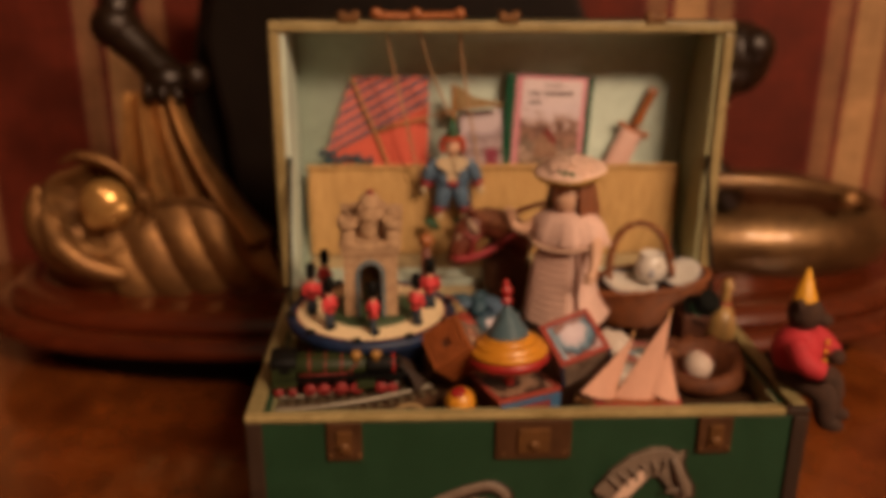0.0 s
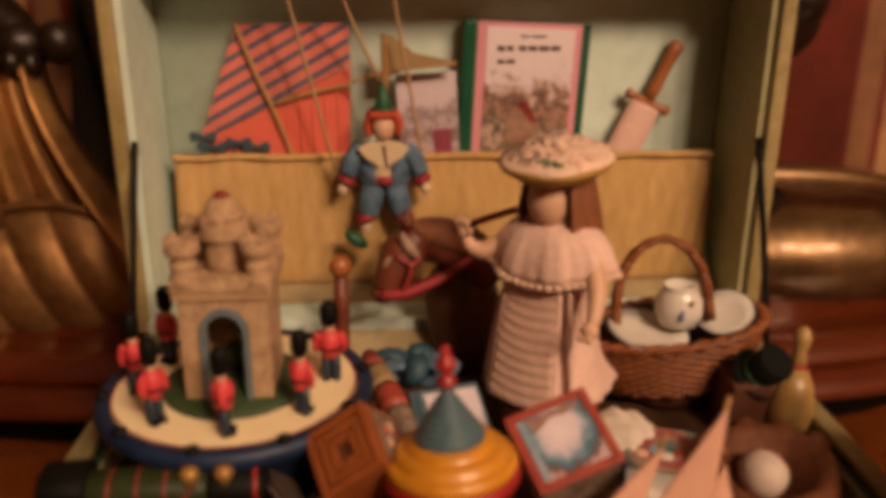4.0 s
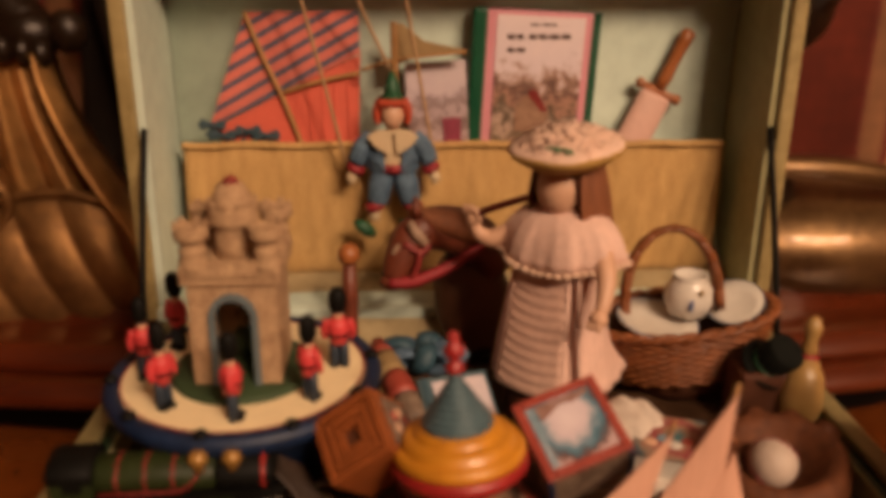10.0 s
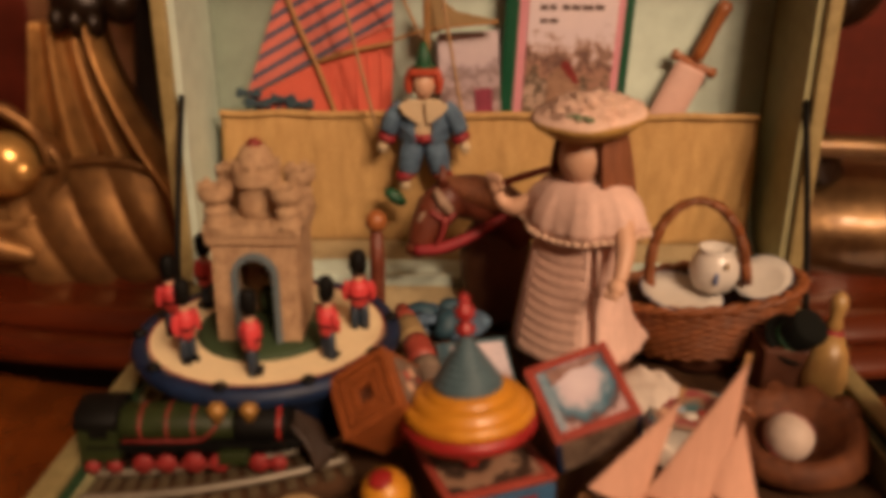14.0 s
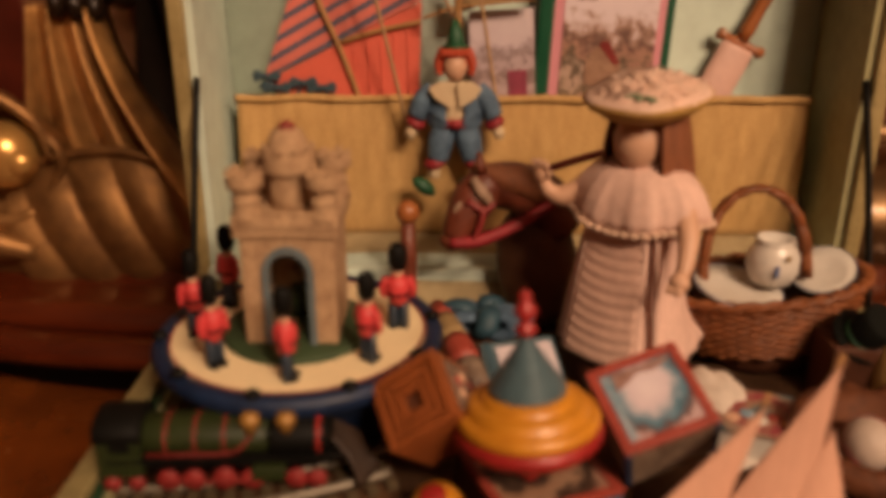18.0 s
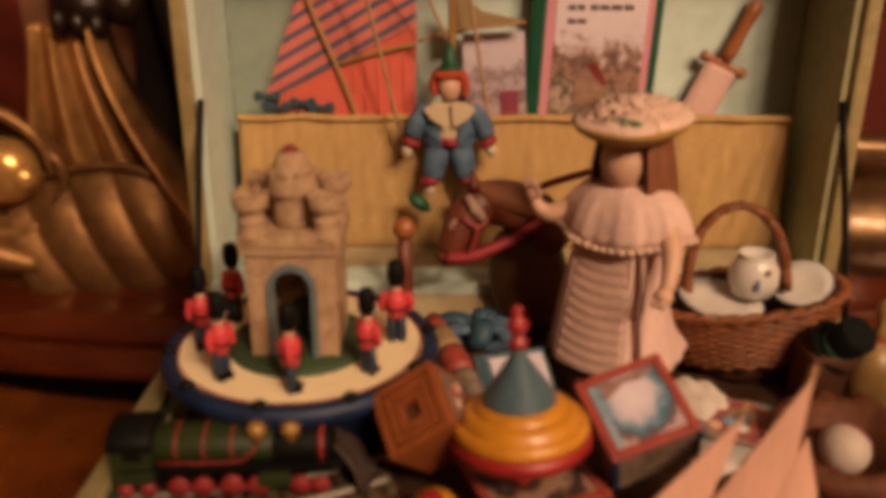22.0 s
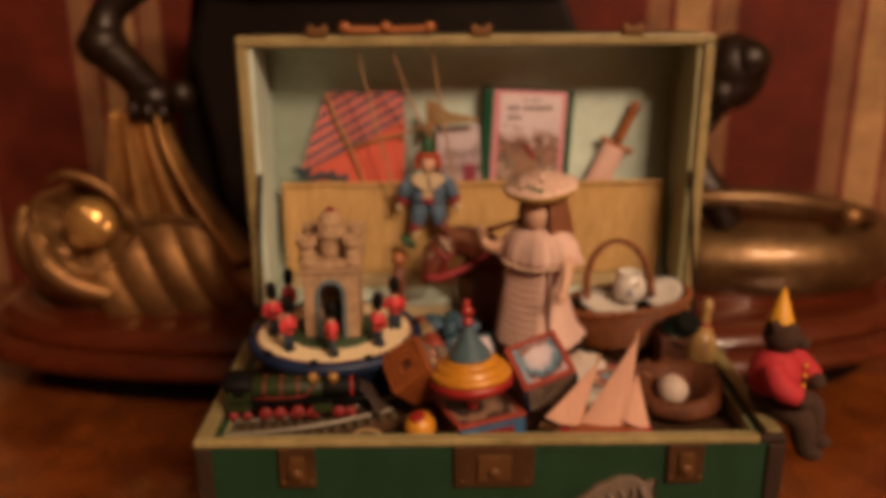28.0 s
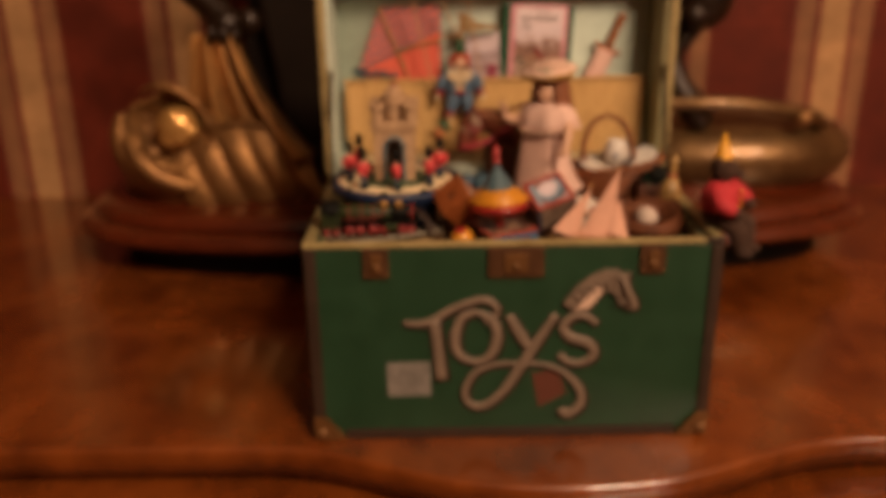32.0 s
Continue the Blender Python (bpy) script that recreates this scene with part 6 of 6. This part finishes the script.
part("cover_roof", prism(B(), [(0.0, 0.250), (0.050, 0.196), (0.066, 0.202), (0.026, 0.270), (0.004, 0.268)], 0.002, T(0, -0.0145, 0)), M_REDDULL, book, "printed red-brown roof")
for zz, words, hh_ in ((0.478, ((-0.01, 0.018), (0.026, 0.075)), 0.007), (0.440, ((-0.082, -0.058), (-0.052, -0.030), (-0.012, 0.012), (0.018, 0.046), (0.052, 0.086), (0.092, 0.122)), 0.016), (0.398, ((-0.080, -0.056), (-0.050, -0.022)), 0.014)):
    for x0, x1 in words:
        part("title_bar", box(B(), ((x0 + x1) / 2, -0.0095, zz + 0.05 * x0), (x1 - x0, 0.003, hh_), 0.001), M_INK, book, "brown title lettering too small to read")

card = thing("picture_card", (-0.055, 1.44, 1.50), "grey-pink printed picture card tucked behind the pocket", "card", M=R(-5, "X") @ R(-3, "Y"))
part("sheet", box(B(), (0, 0, 0.175), (0.20, 0.012, 0.35), 0.002), M_CARDPIC, card)
part("panel", box(B(), (0.045, -0.008, 0.12), (0.06, 0.004, 0.09), 0.001), M_MAGENTA, card, "magenta panel")

pen = thing("cloth_pennant", (-0.2, 1.40, 1.50), "tan cloth pennant on a thin wooden stick", "pennant")
pn = B()
tri_ = [(0.0, 0.345), (0.0, 0.47), (0.02, 0.475), (0.09, 0.42), (0.225, 0.392), (0.22, 0.378), (0.09, 0.375)]
prism(pn, tri_, 0.01, T(0, -0.004, 0), bevel=0.002)
part("cloth", pn, M_TAN, pen)
part("stick", tube(B(), [(-0.005, -0.006, 0.48), (-0.004, -0.006, 0.25), (0.0, 0.0, 0.0)], 0.012, 7), M_STICK, pen)
part("cross_stick", tube(B(), [(-0.11, -0.008, 0.33), (0.0, -0.010, 0.362), (0.225, -0.008, 0.388)], 0.0055, 6), M_STICK, pen)

sw = thing("toy_sword", (0.535, 1.485, 1.425), "wooden toy sword with brown hilt and pink blade", "sword", M=R(25, "Y") @ R(-3, "X"))
part("blade", lathe(B(), [(0.060, -0.06), (0.060, 0.10), (0.057, 0.33), (0.052, 0.342)], 20, sy=0.45), M_BLADE, sw)
part("guard", lathe(B(), [(0.014, -0.082), (0.020, -0.076), (0.013, -0.05), (0.016, 0.0), (0.013, 0.05), (0.020, 0.076), (0.014, 0.082)], 12, T(0, 0, 0.352) @ R(90, "Y")), M_HANDLE, sw)
part("grip", lathe(B(), [(0.020, 0.36), (0.024, 0.40), (0.021, 0.46), (0.024, 0.53), (0.027, 0.56), (0.014, 0.575)], 14), M_HANDLE, sw)

# ---- hobby horse behind the doll ----
hs = thing("hobby_horse", (-0.006, 0.08, 0.108), "brown hobby horse head with red bridle and dark body", "toy horse", M=Matrix.Diagonal((0.92, 0.92, 0.92, 1)))
hb = B()
tube(hb, [(0.09, 1.10, 0.97), (0.05, 1.10, 1.12), (0.03, 1.10, 1.25), (0.04, 1.10, 1.32)], [0.12, 0.135, 0.12, 0.06], 16, squash=(1, 0.6, 1))
part("body", hb, M_HORSEDARK, hs, "dark brown padded body")
part("neck", tube(B(), [(0.12, 1.10, 1.26), (0.05, 1.09, 1.36), (-0.03, 1.07, 1.405), (-0.11, 1.05, 1.42)], [0.07, 0.085, 0.08, 0.07], 14), M_HORSE, hs)
hd2 = B()
tube(hd2, [(-0.115, 1.04, 1.43), (-0.165, 1.01, 1.385), (-0.200, 0.985, 1.325), (-0.222, 0.97, 1.275)], [0.062, 0.068, 0.054, 0.040], 16)
ball(hd2, (-0.226, 0.965, 1.268), (0.040, 0.036, 0.030))
for sy in (-1, 1):
    tube(hd2, [(-0.145, 1.04 + 0.035 * sy, 1.475), (-0.150, 1.04 + 0.045 * sy, 1.515)], [0.020, 0.005], 8, n=2)
part("head", hd2, M_HORSE, hs)
part("blaze", tube(B(), [(-0.168, 0.968, 1.465), (-0.145, 0.950, 1.43), (-0.118, 0.955, 1.395)], [0.012, 0.020, 0.016], 8), M_HORSEWHITE, hs, "white painted stripe")
part("cheek", ball(B(), (-0.198, 0.957, 1.362), (0.030, 0.014, 0.040), turn=R(20, "Y")), M_HORSEWHITE, hs, "pale painted cheek")
part("eye", ball(B(), (-0.198, 0.945, 1.360), (0.009, 0.005, 0.009)), M_BLACK, hs)
part("bridle", tube(B(), [(-0.232, 0.935, 1.272), (-0.15, 0.935, 1.280), (-0.035, 0.955, 1.325), (0.06, 0.98, 1.378), (0.14, 1.0, 1.43)], [0.018, 0.020, 0.018, 0.016, 0.014], 8), M_CLOTHRED, hs, "red leather bridle")
part("bridle", tube(B(), [(-0.185, 0.945, 1.40), (-0.135, 0.935, 1.375), (-0.105, 0.945, 1.395)], 0.010, 7), M_REDDULL, hs)
part("bridle", tube(B(), [(-0.135, 0.935, 1.378), (-0.145, 0.930, 1.33), (-0.165, 0.930, 1.285)], 0.011, 7), M_REDDULL, hs)
part("rein", tube(B(), [(0.02, 1.02, 1.462), (0.08, 1.02, 1.487), (0.17, 1.02, 1.516), (0.26, 1.02, 1.54)], 0.012, 7), M_CLOTHRED, hs)
part("mane", tube(B(), [(-0.165, 1.05, 1.472), (-0.08, 1.02, 1.450), (-0.01, 1.02, 1.436), (0.045, 1.03, 1.405), (0.085, 1.05, 1.35)], [0.026, 0.040, 0.048, 0.045, 0.03], 12), M_HAIR, hs, "combed auburn mane")

ps = thing("wooden_peg", (-0.342, 1.02, 0.955), "brown turned wooden peg standing on the bedding", "peg")
part("shaft", lathe(B(), [(0.026, 0.0), (0.022, 0.1), (0.024, 0.25), (0.02, 0.36)], 14), M_HORSE, ps)
part("cap", lathe(B(), [(0.02, 0.355), (0.034, 0.375), (0.032, 0.40), (0.015, 0.418)], 14), M_HANDLE, ps)

# ---- loose things between the large toys ----
rb = thing("cloth_roll", (-0.255, 0.88, 1.06), "soft rolled cloth with red and tan bands", "cloth")
ends = [(0.0, 0.0, 0.05), (0.02, -0.10, 0.055), (0.05, -0.20, 0.045), (0.08, -0.29, 0.03), (0.105, -0.37, 0.0)]
for k, (m, r0, r1) in enumerate(((M_FRAMERED, 0.026, 0.036), (M_TAN, 0.036, 0.040), (M_FRAMERED, 0.040, 0.042), (M_BLOCKWHITE, 0.042, 0.040))):
    part("band", tube(B(), ends[k:k + 2], [r0, r1], 12, n=3), m, rb)
solo("small_cushion", ball(B(), (0, 0, 0.04), (0.05, 0.07, 0.045), u=20, v=12), M_TAN, (-0.25, 0.86, 0.957), "small tan cloth bundle under the roll", "cushion")
gb = thing("picture_block", (-0.045, 0.60, 1.045), "picture block with slate-blue border and pale face", "block", "picture blocks", R(16, "Z") @ R(34, "X"))
part("body", box(B(), (0, 0, 0), (0.19, 0.17, 0.12), 0.006), M_TEAL, gb, "slate blue painted body")
part("picture", box(B(), (0.012, -0.002, 0.062), (0.145, 0.140, 0.006), 0.002), M_PIC, gb, "pale pink printed face")
part("stripe", box(B(), (-0.078, 0, 0.0635), (0.014, 0.16, 0.004)), M_BOW, gb)
rbn = thing("ribbon_bow", (-0.13, 0.83, 0.955), "crumpled dark blue patterned ribbon bow", "ribbon", M=R(-14, "Z"))
part("cushion", ball(B(), (0, 0, 0.06), (0.13, 0.075, 0.06), u=20, v=12), M_BED, rbn, "dark padded base")
for k in range(7):
    a = 2 * math.pi * k / 7 + 0.4
    c, s_ = math.cos(a), math.sin(a)
    part("loop", tube(B(), [(0, 0, 0.125), (0.055 * c - 0.012 * s_, 0.034 * s_ + 0.012 * c, 0.168 + 0.02 * (k % 2)), (0.112 * c, 0.058 * s_, 0.150), (0.060 * c + 0.014 * s_, 0.034 * s_ - 0.014 * c, 0.118), (0, 0, 0.125)], [0.012, 0.030, 0.034, 0.026, 0.012], 8, squash=(1, 1, 0.45)), M_BOW if k % 2 else M_BLUECLOTH, rbn)
part("knot", ball(B(), (0, -0.004, 0.145), (0.024, 0.02, 0.022)), M_BOW, rbn)


def crumple(u, v):
    """A small handkerchief: a soft heap with folds that runs out to a corner."""
    x, y = (u - 0.5) * 0.22, (v - 0.5) * 0.36
    d = math.hypot(x * 1.1, y)
    return (x, y, 0.115 * math.exp(-(d / 0.125) ** 4) + 0.014 * noise.noise((x * 32, y * 22, 4.0)) + 0.010 * math.sin(40 * x + 16 * y) * math.exp(-d * 9))


hk = B()
n_ = 26
gk = [[hk.verts.new(crumple(i / n_, j / n_)) for j in range(n_ + 1)] for i in range(n_ + 1)]
for i in range(n_):
    for j in range(n_):
        hk.faces.new((gk[i][j], gk[i + 1][j], gk[i + 1][j + 1], gk[i][j + 1])).smooth = True
ek = bmesh.ops.extrude_face_region(hk, geom=hk.faces[:])
bmesh.ops.translate(hk, vec=(0, 0, -0.006), verts=[v for v in ek["geom"] if isinstance(v, bmesh.types.BMVert)])
solo("handkerchief", hk, M_LINEN, (0.405, 0.545, 0.968), "crumpled off-white cloth beside the picture block", "cloth", M=R(32, "Z"))
sb = thing("small_book", (0.50, 0.46, 0.955), "small picture book with red and blue cover", "book", M=R(-18, "Z") @ R(8, "X"))
part("page_block", box(B(), (0, 0, 0.05), (0.19, 0.15, 0.09), 0.003), M_CHINA, sb)
part("cover", box(B(), (0, 0, 0.098), (0.20, 0.16, 0.008), 0.002), M_STORY, sb)
for k in range(5):
    part("print", ball(B(), (-0.06 + 0.03 * k, -0.03 + 0.02 * (k % 2), 0.103), (0.018, 0.016, 0.002), u=8, v=6), [M_SKIN, M_PICB, M_CHINA, M_FRAMERED, M_YELLOW][k], sb)
cn = B()
for k in range(16):
    a = k * 0.7
    lathe(cn, [(0.012, -0.003), (0.016, 0), (0.012, 0.003)], 10, T(0.03 * math.cos(a) + 0.002 * k, 0.02 * math.sin(a), 0.012 + 0.004 * k) @ R(60 * k, "X") @ R(35, "Y"))
solo("brass_chain", cn, M_BRASSY, (0.19, 0.11, 0.965), "heap of small brass chain links", "chain")
mb = B()
tube(mb, [(-0.07, -0.02, 0.0), (-0.03, 0.0, 0.035), (0.03, 0.0, 0.035), (0.07, -0.03, 0.0)], 0.008, 7)
box(mb, (0, 0, -0.004), (0.17, 0.05, 0.014), 0.003)
solo("tan_buckle", mb, M_TAN, (-0.42, 0.105, 0.985), "tan moulded strap buckle on the bedding", "buckle")

# ---- the bear seated on the trunk's corner: one plain figure ----
bear = thing("toy_bear", (1.005, 0.19, 1.045), "brown toy bear in red jacket with yellow pointed hat", "toy bear", M=R(52, "Z") @ Matrix.Diagonal((0.92, 0.95, 0.92, 1)))
be = B()
ball(be, (0, -0.005, 0.07), (0.10, 0.09, 0.06), u=16, v=10)
lathe(be, [(0.04, 0.20), (0.045, 0.27)], 12)
ball(be, (0.0, -0.01, 0.315), (0.066, 0.068, 0.070), u=20, v=14)
ball(be, (0.01, -0.070, 0.297), (0.034, 0.040, 0.028))
for sx in (-1, 1):
    ball(be, (sx * 0.06, 0.0, 0.365), (0.026, 0.016, 0.026), u=10, v=8)
    part("paw", ball(B(), (sx * 0.098, -0.125, 0.12), (0.036, 0.036, 0.034)), M_BEAR, bear)
    tube(be, [(sx * 0.05, -0.03, 0.05), (sx * 0.07, -0.12, 0.03), (sx * 0.06, -0.14, -0.05), (sx * 0.055, -0.145, -0.09)], [0.05, 0.05, 0.042, 0.036], 10)
    ball(be, (sx * 0.055, -0.165, -0.10), (0.036, 0.05, 0.03))
part("body", be, M_BEAR, bear, "brown furry body")
jk = B()
ball(jk, (0, 0, 0.15), (0.105, 0.095, 0.115), u=20, v=14)
for sx in (-1, 1):
    tube(jk, [(sx * 0.085, -0.01, 0.215), (sx * 0.125, -0.06, 0.16), (sx * 0.10, -0.115, 0.13)], [0.045, 0.048, 0.040], 10)
jacket = part("jacket", jk, M_JACKET, bear, "red felt jacket")
for zz in (0.12, 0.16, 0.20):
    part("button", ball(B(), (0.03, -0.098, zz), 0.010, u=8, v=6), M_HATYELLOW, jacket)
part("hat", lathe(B(), [(0.048, 0.368), (0.046, 0.374), (0.005, 0.50)], 18), M_HATYELLOW, bear, "yellow pointed hat")
